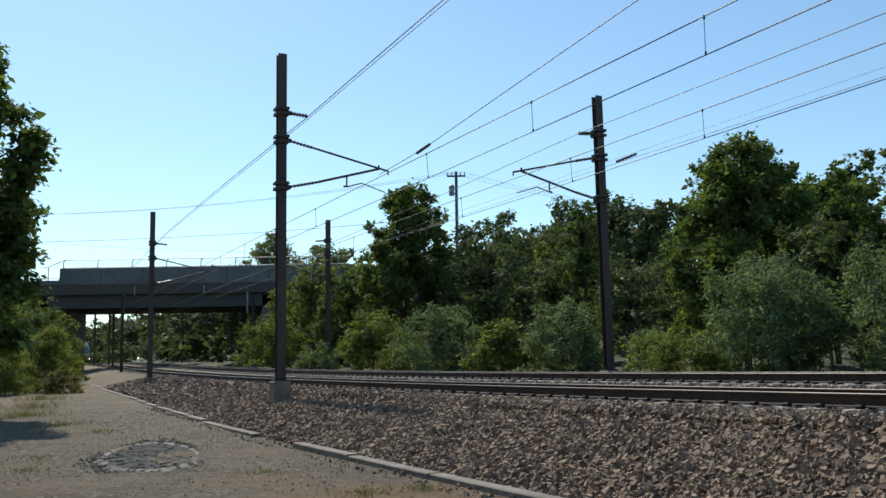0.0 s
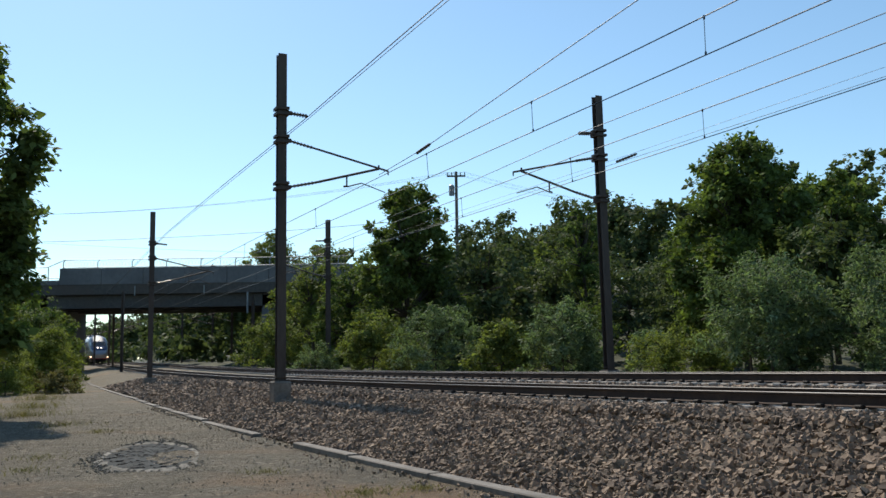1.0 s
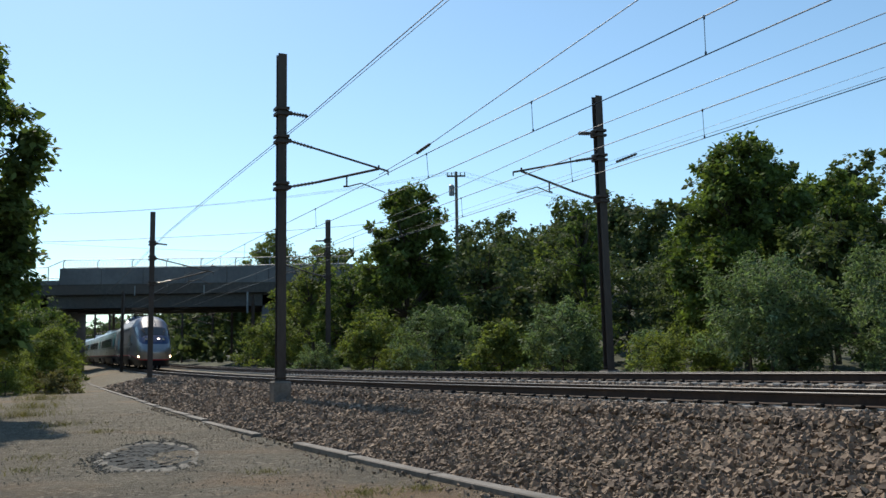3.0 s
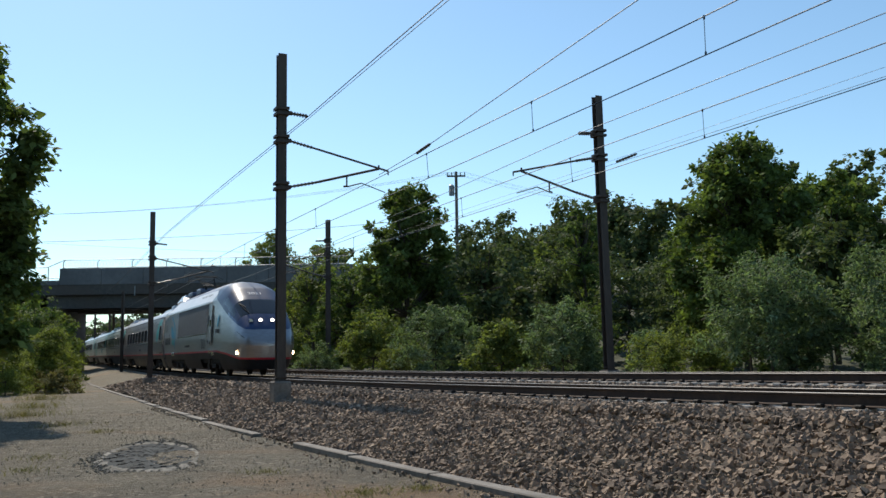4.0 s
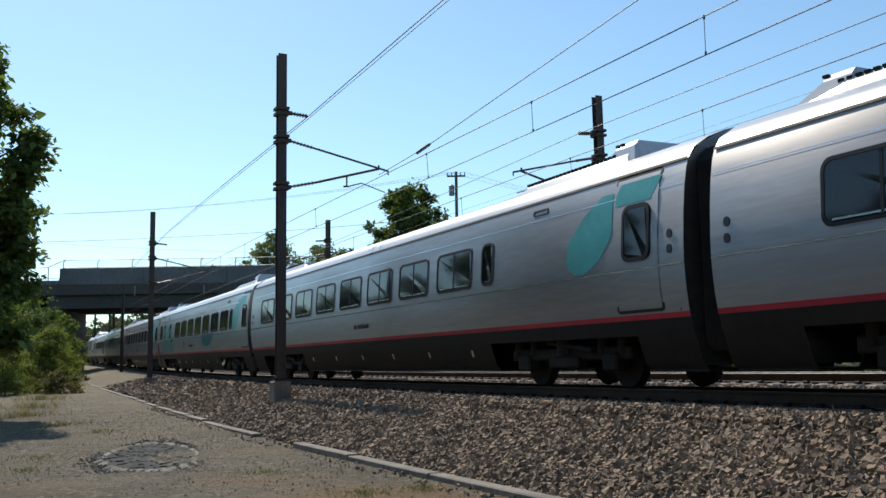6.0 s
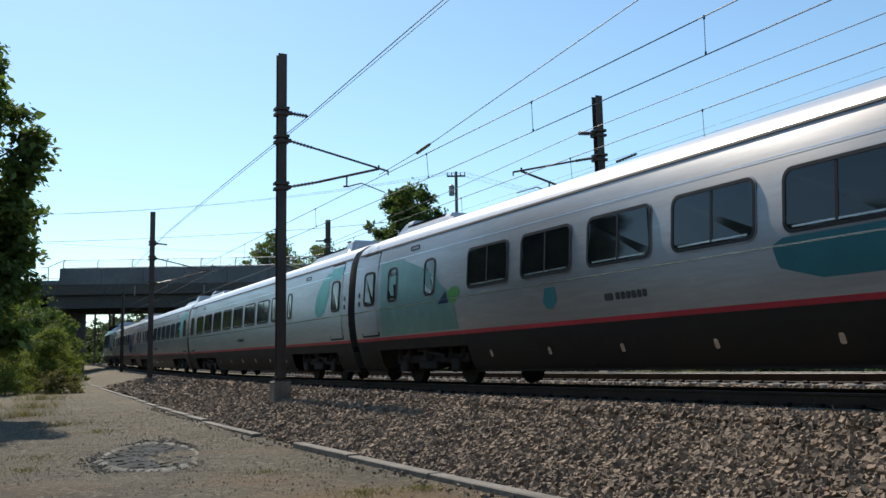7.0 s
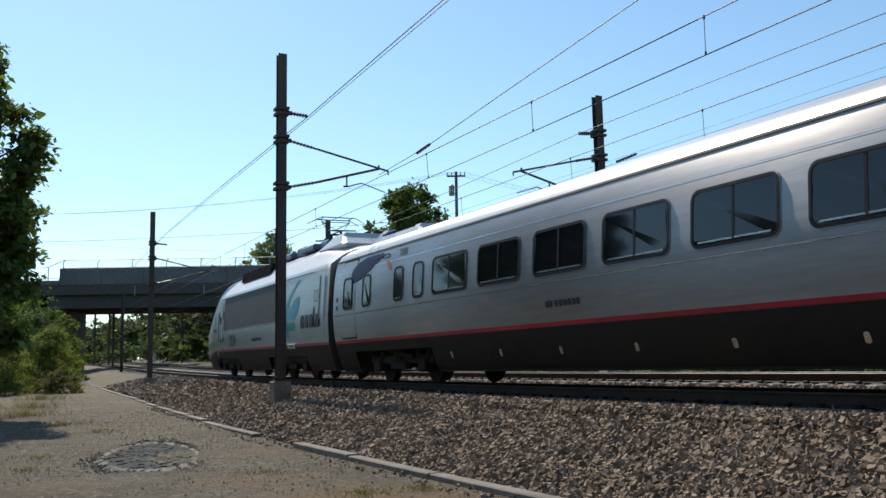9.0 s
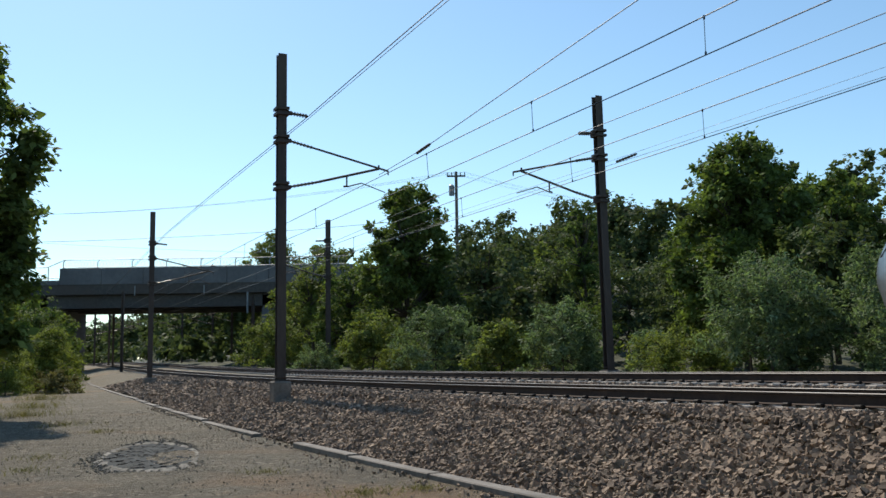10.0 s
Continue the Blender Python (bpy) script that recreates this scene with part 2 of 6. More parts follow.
def ground_material():
    """Trodden grey-brown grit with pale patches, and sandy earth by the kerb."""
    mat, nt, b = nodes_of("gritty_ground")
    co = nt.nodes.new("ShaderNodeNewGeometry").outputs["Position"]
    grit = noise_of(nt, 10, 9, 0.85, co)
    clod = noise_of(nt, 3.2, 6, 0.7, co)
    wide = noise_of(nt, 0.5, 4, 0.6, co)
    sand = noise_of(nt, 0.28, 3, 0.5, co)
    c = ramp(nt, [(0.36, (0.034, 0.027, 0.017)), (0.5, (0.15, 0.124, 0.080)), (0.62, (0.54, 0.47, 0.345))], grit)
    c = blend(nt, ramp(nt, [(0.40, (0, 0, 0)), (0.58, (0.75, 0.75, 0.75))], clod), c, (0.12, 0.098, 0.062))
    c = blend(nt, ramp(nt, [(0.48, (0, 0, 0)), (0.62, (0.5, 0.5, 0.5))], wide), c, (0.21, 0.182, 0.125))
    damp = noise_of(nt, 0.9, 5, 0.7, co)
    c = blend(nt, ramp(nt, [(0.52, (0, 0, 0)), (0.66, (0.32, 0.32, 0.32))], damp), c, (0.075, 0.063, 0.042))
    straw = noise_of(nt, 5.0, 7, 0.8, co, stretch=(0.5, 1.6, 1))
    c = blend(nt, ramp(nt, [(0.60, (0, 0, 0)), (0.68, (0.7, 0.7, 0.7))], straw), c, (0.36, 0.33, 0.26))
    c = blend(nt, ramp(nt, [(0.56, (0, 0, 0)), (0.68, (0.6, 0.6, 0.6))], sand), c, (0.26, 0.165, 0.085))
    near = nt.nodes.new("ShaderNodeVectorMath")
    near.operation = "DISTANCE"
    near.inputs[1].default_value = (-0.9, 11.6, -1.1)
    nt.links.new(co, near.inputs[0])
    rag = nt.nodes.new("ShaderNodeMath")
    rag.operation = "MULTIPLY_ADD"
    rag.inputs[1].default_value, rag.inputs[2].default_value = 0.30, -0.35
    nt.links.new(near.outputs["Value"], rag.inputs[0])
    edge = nt.nodes.new("ShaderNodeMath")
    edge.operation = "ADD"
    nt.links.new(rag.outputs[0], edge.inputs[0])
    nt.links.new(clod, edge.inputs[1])
    c = blend(nt, ramp(nt, [(0.35, (0.75, 0.75, 0.75)), (0.8, (0, 0, 0))], edge.outputs[0]), c, (0.27, 0.165, 0.08))
    nt.links.new(c, b.inputs["Base Color"])
    b.inputs["Roughness"].default_value = 0.95
    bump(nt, b, grit, 1.0, 0.10)
    return mat


GROUND = ground_material()
GRIT = surface("pale_grit", (0.20, 0.175, 0.135), (0.42, 0.375, 0.30), 16.0, 0.9, big=(0.14, 0.12, 0.09), island=0.5)
GREEN_FLOOR = surface("weedy_soil", (0.03, 0.035, 0.015), (0.07, 0.075, 0.03), 3.0, 0.95, bump_by=0.4)

# ---- ground ----
def ground_rel(s, o):
    """Height of the ground above the rails' own height."""
    s, o = np.asarray(s, float), np.asarray(o, float)
    yard = np.interp(s, [-45, -20], [-0.86, -1.1])
    near = np.where(o < 2.4, -0.27, np.where(o < 5.0, -0.27 + (o - 2.4) / 2.6 * (yard + 0.02 + 0.27), yard))
    far = np.interp(o, [-400, -150, -70, -42, -30, -13, -9, -7.4, -6.2, -2.3, -1.9], [46, 31, 12.5, 5.0, 2.3, 0.2, -0.25, -0.2, -0.09, -0.09, -0.27])
    slope = np.interp(s, [-220, -140, -95, -62, -30], [0.35, 0.8, 1.0, 0.52, 0.14])
    far = np.where(o < -9, -0.25 + (far + 0.25) * slope, far)
    return np.where(o > -1.9, near, far)


def build_ground():
    sv = np.concatenate([np.linspace(-880, -260, 32), np.linspace(-240, -70, 70), np.linspace(-69, 20, 140), np.linspace(25, 120, 20), np.linspace(150, 680, 20)])
    ov = np.concatenate([[-900, -600], np.linspace(-400, -40, 24), np.linspace(-36, -9, 14), [-8.4, -7.4, -6.2, -4, -2.3, -1.9, 0, 2.4, 3.0, 3.6, 4.2, 4.7, 5.0, 5.25], np.linspace(5.5, 16, 43), np.linspace(18, 60, 12), np.linspace(80, 400, 6), [600, 900]])
    S, O = np.meshgrid(sv, ov, indexing="ij")
    Z = ground_rel(S, O)
    P = line(S, O, Z)
    for i in range(P.shape[0]):
        for j in range(P.shape[1]):
            if O[i, j] > 5.4 or O[i, j] < -9:
                k = 0.05 if O[i, j] > 0 else 0.5
                P[i, j, 2] += k * noise.noise(Vector((P[i, j, 0] * 0.35, P[i, j, 1] * 0.35, 0))) + 0.4 * k * noise.noise(Vector((P[i, j, 0] * 1.5, P[i, j, 1] * 1.5, 3)))
    n, m = S.shape
    idx = np.arange(n * m).reshape(n, m)
    F = np.stack([idx[:-1, :-1], idx[:-1, 1:], idx[1:, 1:], idx[1:, :-1]], -1).reshape(-1, 4)
    me = mesh_of("ground", P.reshape(-1, 3), F, True)
    me.materials.append(GROUND)
    me.materials.append(GREEN_FLOOR)
    mid, along = O[:-1, :-1].reshape(-1), S[:-1, :-1].reshape(-1)
    me.polygons.foreach_set("material_index", np.where((mid < -8.5) | ((along < -88) & ((mid < -6.5) | (mid > 6.0))), 1, 0).astype(np.int32))
    tagged(new("ground", me), "grey-brown gritty track-side ground rising to a weedy bank", "ground", kind="structure")


build_ground()

# ---- tracks ----
S_LONG = list(np.arange(-330, -100, 10)) + list(np.arange(-100, 60, 2.0)) + list(np.arange(60, 320, 20))
RAIL_SIDE = [(-0.07, -0.18), (0.07, -0.18), (0.07, -0.165), (0.012, -0.145), (0.012, -0.045), (0.035, -0.035), (0.036, -0.008), (-0.036, -0.008), (-0.035, -0.035), (-0.012, -0.045), (-0.012, -0.145), (-0.07, -0.165)]
RAIL_HEAD = [(0.036, -0.008), (0.030, 0.0), (-0.030, 0.0), (-0.036, -0.008), (-0.03, -0.012), (0.03, -0.012)]


def sleeper_mesh():
    bm = bmesh.new()
    box(bm, -0.13, 0.13, -1.29, 1.29, -0.42, -0.195, 0.02)
    return bm_mesh("sleeper", bm)


def clip_mesh():
    bm = bmesh.new()
    for y in (-0.79, 0.79):
        for k in (-0.11, 0.11):
            box(bm, -0.06, 0.06, y + k - 0.045, y + k + 0.045, -0.195, -0.14, 0.015)
    return bm_mesh("rail_clip", bm)


def build_track(centre, lift, what, s_from, s_to):
    track = tagged(new("railway_track"), what, "railway track", "the two railway tracks", "structure")
    for off in (0.79, -0.79):
        rail = part("rail", sweep("rail", [(centre + off + a, z) for a, z in RAIL_SIDE], S_LONG, lift=lift), RAIL, track, "rust-brown steel rail")
        part("rail_head", sweep("rail_head", [(centre + off + a, z) for a, z in RAIL_HEAD], S_LONG, lift=lift), RAIL_TOP, rail, "polished running surface")
    sl, cl = sleeper_mesh(), clip_mesh()
    for n in range(int((s_to - s_from) / 0.61)):
        m = line_pose(s_from + 0.61 * n, centre, lift) @ pose(random.uniform(-0.02, 0.02), 0, 0, 0, 0, random.uniform(-0.4, 0.4))
        ob = part("sleeper", sl, PALE_CONCRETE, track, m=m)
        part("rail_clip", cl, UNDER, ob)
    # the sleepers farther out
    bm = bmesh.new()
    for n in range(1, 160):
        vs = box(bm, -0.13, 0.13, -1.29, 1.29, -0.42, -0.195, m=line_pose(s_from - 0.61 * n, centre, lift))
    tagged(part("distant_sleepers", bm, PALE_CONCRETE, track), kind="stuff")


build_track(0.0, 0.0, "concrete-sleepered railway track with rust-sided polished rails", -85.0, 8.0)
build_track(FAR_TRACK, FAR_LIFT, "concrete-sleepered railway track beside the wooded bank", -85.0, 8.0)


# ---- kerb ----
def build_kerb():
    kerb = tagged(new("kerb"), "long pale concrete kerb edging the ballast slope", "kerb", kind="structure")
    s = -75.0
    while s < -3.0:
        n = random.uniform(2.6, 3.4)
        d = random.uniform(-0.02, 0.02)
        top = float(ground_rel(s, 5.3)) + (0.10 if s > -22 else 0.045) + random.uniform(-0.025, 0.01)
        sl = [s + 0.02, s + n / 2, s + n - 0.02]
        prof = [(5.02 + d, top - 0.3), (5.24 + d, top - 0.3), (5.24 + d, top - 0.015), (5.225 + d, top), (5.035 + d, top), (5.02 + d, top - 0.015)]
        if not (-23.6 < s < -20.6):
            part("kerbstone", sweep("kerbstone", prof, sl), CONCRETE, kerb)
        s += n


build_kerb()


# ---- overhead line poles ----
def i_beam(bm, z0, z1, w=0.25, d=0.25, t=0.022):
    """An H column with its flanges facing along the line."""
    box(bm, -d / 2, -d / 2 + t, -w / 2, w / 2, z0, z1)
    box(bm, d / 2 - t, d / 2, -w / 2, w / 2, z0, z1)
    box(bm, -d / 2 + t, d / 2 - t, -t / 2, t / 2, z0, z1)


def sheds(bm, a, b, n, r0, r1):
    """A ribbed insulator."""
    a, b = Vector(a), Vector(b)
    rod(bm, a, b, r0, seg=8)
    for k in range(n):
        p, q = a.lerp(b, (k + 0.2) / n), a.lerp(b, (k + 0.6) / n)
        rod(bm, p, q, r1, r1 * 0.75, seg=10)


def catenary_pole(side, reach, top, what):
    """side +1: the arms reach towards +y of the pole. reach: from the pole to the track's centre."""
    k = side
    pole = tagged(new("catenary_pole"), what, "catenary pole", "overhead line poles")
    bm = bmesh.new()
    i_beam(bm, 0.0, top)
    box(bm, -0.2, 0.2, -0.2, 0.2, 0.0, 0.03)
    for z in (0.03, 0.10):
        box(bm, -0.17, 0.17, -0.17, 0.17, z, z + 0.02)
    part("column", bm, POLE, pole)
    bm = bmesh.new()
    box(bm, -0.25, 0.25, -0.25, 0.25, -1.3, 0.0, 0.03)
    part("footing", bm, CONCRETE, pole, "square concrete footing")
    for z, arm in ((7.72, 0.75), (6.9, 0), (5.53, 0)):
        bm = bmesh.new()
        box(bm, -0.2, 0.2, -0.19, 0.19, z - 0.10, z - 0.02)
        box(bm, -0.2, 0.2, -0.19, 0.19, z + 0.06, z + 0.14)
        box(bm, -0.05, 0.05, min(0, k * 0.28), max(0, k * 0.28), z - 0.05, z + 0.06)
        rod(bm, (-0.24, -0.15, z), (-0.24, 0.15, z), 0.03)
        part("clamp", bm, POLE, pole)
    bm = bmesh.new()
    sheds(bm, (0, k * 0.28, 7.72), (0, k * 0.78, 7.68), 6, 0.035, 0.07)
    part("feeder_insulator", bm, INSULATOR, pole, "ribbed insulator carrying the feeder wire")
    # the hinged cantilever: a raking tube, a tie, a register tube and a steady arm
    tip = (0, k * (reach + 0.1), 6.22)
    bm = bmesh.new()
    sheds(bm, (0, k * 0.25, 6.9), (0, k * 0.95, 6.75), 7, 0.03, 0.055)
    part("tie_insulator", bm, INSULATOR, pole)
    bm = bmesh.new()
    sheds(bm, (0, k * 0.25, 5.55), (0, k * 1.0, 5.72), 7, 0.03, 0.055)
    part("strut_insulator", bm, INSULATOR, pole)
    bm = bmesh.new()
    rod(bm, (0, k * 0.95, 6.75), tip, 0.032)
    rod(bm, (0, k * 1.0, 5.72), (0, k * (reach - 0.2), 6.27), 0.038)
    rod(bm, (0, k * (reach - 0.2), 6.25), (0, k * (reach - 0.2), 6.38), 0.03)
    rod(bm, tip, (0, k * (reach + 0.1), 6.10), 0.022)
    part("cantilever", bm, POLE, pole, "slender tubular cantilever bracket")
    bm = bmesh.new()
    y1 = reach * 0.62
    rod(bm, (0, k * y1, 6.0), (0, k * y1, 5.66), 0.025)
    rod(bm, (0, k * y1, 5.66), (0, k * (reach - 0.75), 5.80), 0.02)
    rod(bm, (0, k * (reach - 0.75), 5.80), (0, k * reach, 5.56), 0.016)
    rod(bm, (0, k * y1, 5.68), (0, k * (y1 - 0.1), 5.66), 0.03)
    part("steady_arm", bm, POLE, pole)
    return pole


def far_lift(o):
    return FAR_LIFT if o < -2 else 0.0


NEAR_POLES = [-26.75, -54.2, -81.0, -110.0, -140.0]
FAR_POLES = [-26.0, -56.2, -87.5, -119.0, -150.0]
near_pole = catenary_pole(1, 3.2, 9.45, "brown weathered H-section catenary pole with a cantilever")
near_pole.matrix_basis = line_pose(NEAR_POLES[0], 3.2, 0.06)
for s, dz in ((-54.2, -0.62), (2.5, 0.0), (30.0, 0.0)):
    far_one = copy_thing(near_pole, line_pose(s, 3.2, dz))
    if dz < 0:
        bm = bmesh.new()
        box(bm, -0.34, 0.34, -0.34, 0.34, -0.5, 0.48, 0.03)
        part("collar_block", bm, CONCRETE, far_one, "pale concrete collar round the foot")
for x, y, z in ((-40.8, 121.0, -0.1), (-44.2, 129.5, 0.0), (-50.2, 141.0, 0.2), (-58.6, 160.0, 0.6)):
    copy_thing(near_pole, Matrix.Translation((x, y, z)) @ line_pose(-100.0, 0.0).to_3x3().to_4x4())
far_pole = catenary_pole(-1, 3.15, 9.0, "brown weathered H-section catenary pole by the wooded bank")
far_pole.matrix_basis = line_pose(FAR_POLES[0], -7.3, FAR_LIFT) @ pose(0, 0, 0, 0, -1.1, 0)
for s in (-56.2, 3.5):
    copy_thing(far_pole, line_pose(s, -7.3, FAR_LIFT - 0.06))
for x, y, z in ((-26.3, 121.5, 0.8), (-31.4, 133.0, 1.0), (-39.8, 149.0, 1.2)):
    copy_thing(far_pole, Matrix.Translation((x, y, z)) @ line_pose(-110.0, 0.0).to_3x3().to_4x4())


def steel_post(x, y, z0, top):
    post = tagged(new("steel_post"), "plain grey steel post standing before the bridge", "post", "steel posts before the bridge")
    bm = bmesh.new()
    i_beam(bm, z0, top, 0.22, 0.22)
    box(bm, -0.12, 0.12, -0.12, 0.12, top - 0.7, top - 0.62)
    part("column", bm, POLE, post)
    bm = bmesh.new()
    box(bm, -0.3, 0.3, -0.3, 0.3, z0 - 0.8, z0 + 0.1, 0.03)
    part("footing", bm, CONCRETE, post)
    post.matrix_basis = Matrix.Translation((x, y, 0))


steel_post(-27.9, 85.0, 0.1, 7.3)
steel_post(-15.6, 80.0, 0.5, 6.4)


# ---- wires ----
def span_points(spots, sag, n=8):
    out = []
    for (s0, o0, z0), (s1, o1, z1) in zip(spots, spots[1:]):
        for k in range(n):
            f = k / n
            out.append(line(s0 + f * (s1 - s0), o0 + f * (o1 - o0), z0 + f * (z1 - z0) - sag * 4 * f * (1 - f)))
    out.append(line(*spots[-1]))
    return out


def wire(name, what, spots, r, sag=0.0, mat=None):
    return tagged(part(name, wire_mesh(name, span_points(spots, sag), r), mat or WIRE, None), what, "overhead wire", "overhead wires")


def build_wires(poles, o, k, lift, po, what):
    stops = sorted(poles + [2.5, 30.0])
    stag = [0.12 if i % 2 else -0.12 for i in range(len(stops))]
    cw = wire("contact_wire", f"taut dark contact wire over {what}", [(s, o + g, 5.53 + lift) for s, g in zip(stops, stag)], 0.011)
    wire("messenger_wire", f"dark messenger wire above {what}", [(s, o + g * 0.5, 6.21 + lift) for s, g in zip(stops, stag)], 0.012, 0.01)
    drop = [x for a, b in zip(stops, stops[1:]) for x in np.arange(a + 3.0, b - 1.5, 5.75)]
    for s in drop:
        if s < -110 or s > 6:
            continue
        j = max(n for n, a in enumerate(stops) if a <= s)
        f = (s - stops[j]) / (stops[j + 1] - stops[j])
        g = stag[j] + f * (stag[j + 1] - stag[j])
        top = 6.21 + lift - 0.01 * 4 * f * (1 - f)
        bm = bmesh.new()
        rod(bm, line(s, o + g * 0.5, top), line(s, o + g, 5.53 + lift), 0.008, seg=4)
        rod(bm, line(s, o + g, 5.53 + lift), line(s, o + g, 5.59 + lift), 0.02, seg=5)
        rod(bm, line(s, o + g * 0.5, top - 0.05), line(s, o + g * 0.5, top + 0.02), 0.02, seg=5)
        tagged(part("dropper", bm, WIRE), f"thin dropper wire with clips over {what}", "dropper", "droppers of the overhead line")


build_wires(NEAR_POLES, 0.0, 1, 0.0, 3.2, "the nearer track")
build_wires(FAR_POLES, FAR_TRACK, -1, FAR_LIFT - 0.15, -7.3, "the farther track")
stops = sorted(NEAR_POLES + [2.5, 30.0])
FEED = [7.3, 7.3, 7.4, 7.75, 7.72, 8.38, 8.4]
wire("feeder_wire", "dark feeder wire slung from pole to pole", [(s, 2.42, z) for s, z in zip(stops, FEED)], 0.013, 0.0)
wire("feeder_wire", "thin return wire beside the feeder", [(s, 2.36, z - 0.02) for s, z in zip(stops, FEED)], 0.009, 0.03)
fstops = sorted(FAR_POLES + [3.5, 30.0])
wire("feeder_wire", "dark feeder wire slung along the wooded bank", [(s, -6.5, (7.66 if s > -40 else 7.1) + FAR_LIFT) for s in fstops], 0.012, 0.05)
wire("ground_wire", "thin grey wire along the farther poles", [(s, -7.45, 6.62 + FAR_LIFT) for s in fstops], 0.007, 0.05)
wire("ground_wire", "thin grey wire along the farther poles", [(s, -7.45, 6.75 + FAR_LIFT) for s in fstops], 0.005, -0.04)
# the anchored wire that ends over the nearer track
wire("anchor_wire", "dark anchored wire rising away from the nearer track", [(-27.0, 0.1, 6.2), (-23.75, 0.0, 6.37), (-14.0, 0.0, 7.12), (2.0, 0.4, 8.2)], 0.011)
bm = bmesh.new()
sheds(bm, line(-24.3, 0.0, 6.33), line(-23.4, 0.0, 6.40), 7, 0.03, 0.05)
tagged(part("wire_insulator", bm, INSULATOR), "brown ribbed insulator in the anchored wire", "insulator", "overhead line insulators")
bm = bmesh.new()
sheds(bm, line(-25.4, -7.45, 6.66 + FAR_LIFT), line(-24.3, -7.45, 6.70 + FAR_LIFT), 7, 0.03, 0.05)
tagged(part("wire_insulator", bm, INSULATOR), "brown ribbed insulator beside the farther pole", "insulator", "overhead line insulators")


# ---- road bridge ----
def build_bridge():
    y0, y1 = 92.0, 103.0
    br = tagged(new("road_bridge"), "grey concrete road bridge with a mesh fence on its parapet", "bridge")
    for y in (y0 + 0.55, y0 + 3.2, y0 + 5.8, y0 + 8.4, y1 - 0.55):
        ring = [(y - 0.28, 6.30), (y - 0.28, 6.36), (y - 0.05, 6.36), (y - 0.05, 7.5), (y - 0.25, 7.5), (y - 0.25, 7.56), (y + 0.25, 7.56), (y + 0.25, 7.5), (y + 0.05, 7.5), (y + 0.05, 6.36), (y + 0.28, 6.36), (y + 0.28, 6.30)]
        faces = [(i, (i + 1) % 12, 12 + (i + 1) % 12, 12 + i) for i in range(12)]
        part("girder", mesh_of("girder", [(x, a, b) for x in (-47, -9) for a, b in ring], faces), GIRDER, br, "dark stained steel girder")
    bm = bmesh.new()
    box(bm, -52, -8, y0 - 0.1, y1 + 0.1, 7.55, 8.72, 0.03)
    part("deck", bm, GIRDER, br)
    for y in (y0 - 0.16, y1 - 0.14):
        for k, x in enumerate(np.arange(-36.2, -9, 3.95)):
            bm = bmesh.new()
            box(bm, x + 0.02, x + 3.93, y, y + 0.3, 8.5, 10.08, 0.02)
            part("parapet_panel", bm, BRIDGE_CONCRETE, br)
        bm = bmesh.new()
        box(bm, -52, -36.25, y, y + 0.3, 8.5, 8.95, 0.02)
        part("low_parapet", bm, BRIDGE_CONCRETE, br)
        # fence along the top
        for x in np.arange(-35.9, -9, 3.25):
            bm = bmesh.new()
            rod(bm, (x, y + 0.15, 10.05), (x, y + 0.15, 10.65), 0.045, seg=6)
            rod(bm, (x, y + 0.15, 10.65), (x + 0.12, y + 0.4, 10.92), 0.045, seg=6)
            part("fence_post", bm, FENCE, br)
        for x in np.arange(-50.5, -36.5, 3.3):
            bm = bmesh.new()
            rod(bm, (x, y + 0.15, 8.9), (x, y + 0.15, 10.2), 0.045, seg=6)
            part("fence_post", bm, FENCE, br)
        for a, b, zz in ((-35.9, -9, (10.15, 10.90)), (-50.5, -37.4, (9.05, 9.5, 10.2))):
            for z in zz:
                bm = bmesh.new()
                rod(bm, (a, y + (0.4 if z > 10.8 else 0.15), z), (b, y + (0.4 if z > 10.8 else 0.15), z), 0.035, seg=6)
                part("fence_rail", bm, FENCE, br)
        bm = bmesh.new()
        rod(bm, (-37.4, y + 0.15, 10.2), (-35.9, y + 0.4, 10.9), 0.035, seg=6)
        part("fence_rail", bm, FENCE, br)
        # chain-link mesh
        bm = bmesh.new()
        for x in np.arange(-35.9, -9, 0.3):
            rod(bm, (x, y + 0.15, 10.1), (x + 0.3, y + 0.36, 10.85), 0.006, seg=3)
            rod(bm, (x + 0.3, y + 0.15, 10.1), (x, y + 0.36, 10.85), 0.006, seg=3)
        part("fence_mesh", bm, FENCE, br)
    for x0, x1 in ((-52, -37.5), (-17.2, -6)):
        bm = bmesh.new()
        box(bm, x0, x1, y0 + 0.5, y1 - 0.5, -1.0, 7.4, 0.04)
        part("abutment", bm, BRIDGE_CONCRETE, br)
    bm = bmesh.new()
    for x in (-29.0, -22.5):
        rod(bm, (x, y0 - 0.3, 7.4), (x, y0 - 0.3, 8.3), 0.05, seg=6)
    rod(bm, (-18.4, y0 - 0.35, 5.6), (-18.4, y0 - 0.35, 7.6), 0.09, seg=6)
    part("drain_pipe", bm, FENCE, br)
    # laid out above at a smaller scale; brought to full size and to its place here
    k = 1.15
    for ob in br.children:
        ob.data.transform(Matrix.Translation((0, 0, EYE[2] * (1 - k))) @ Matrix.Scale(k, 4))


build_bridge()


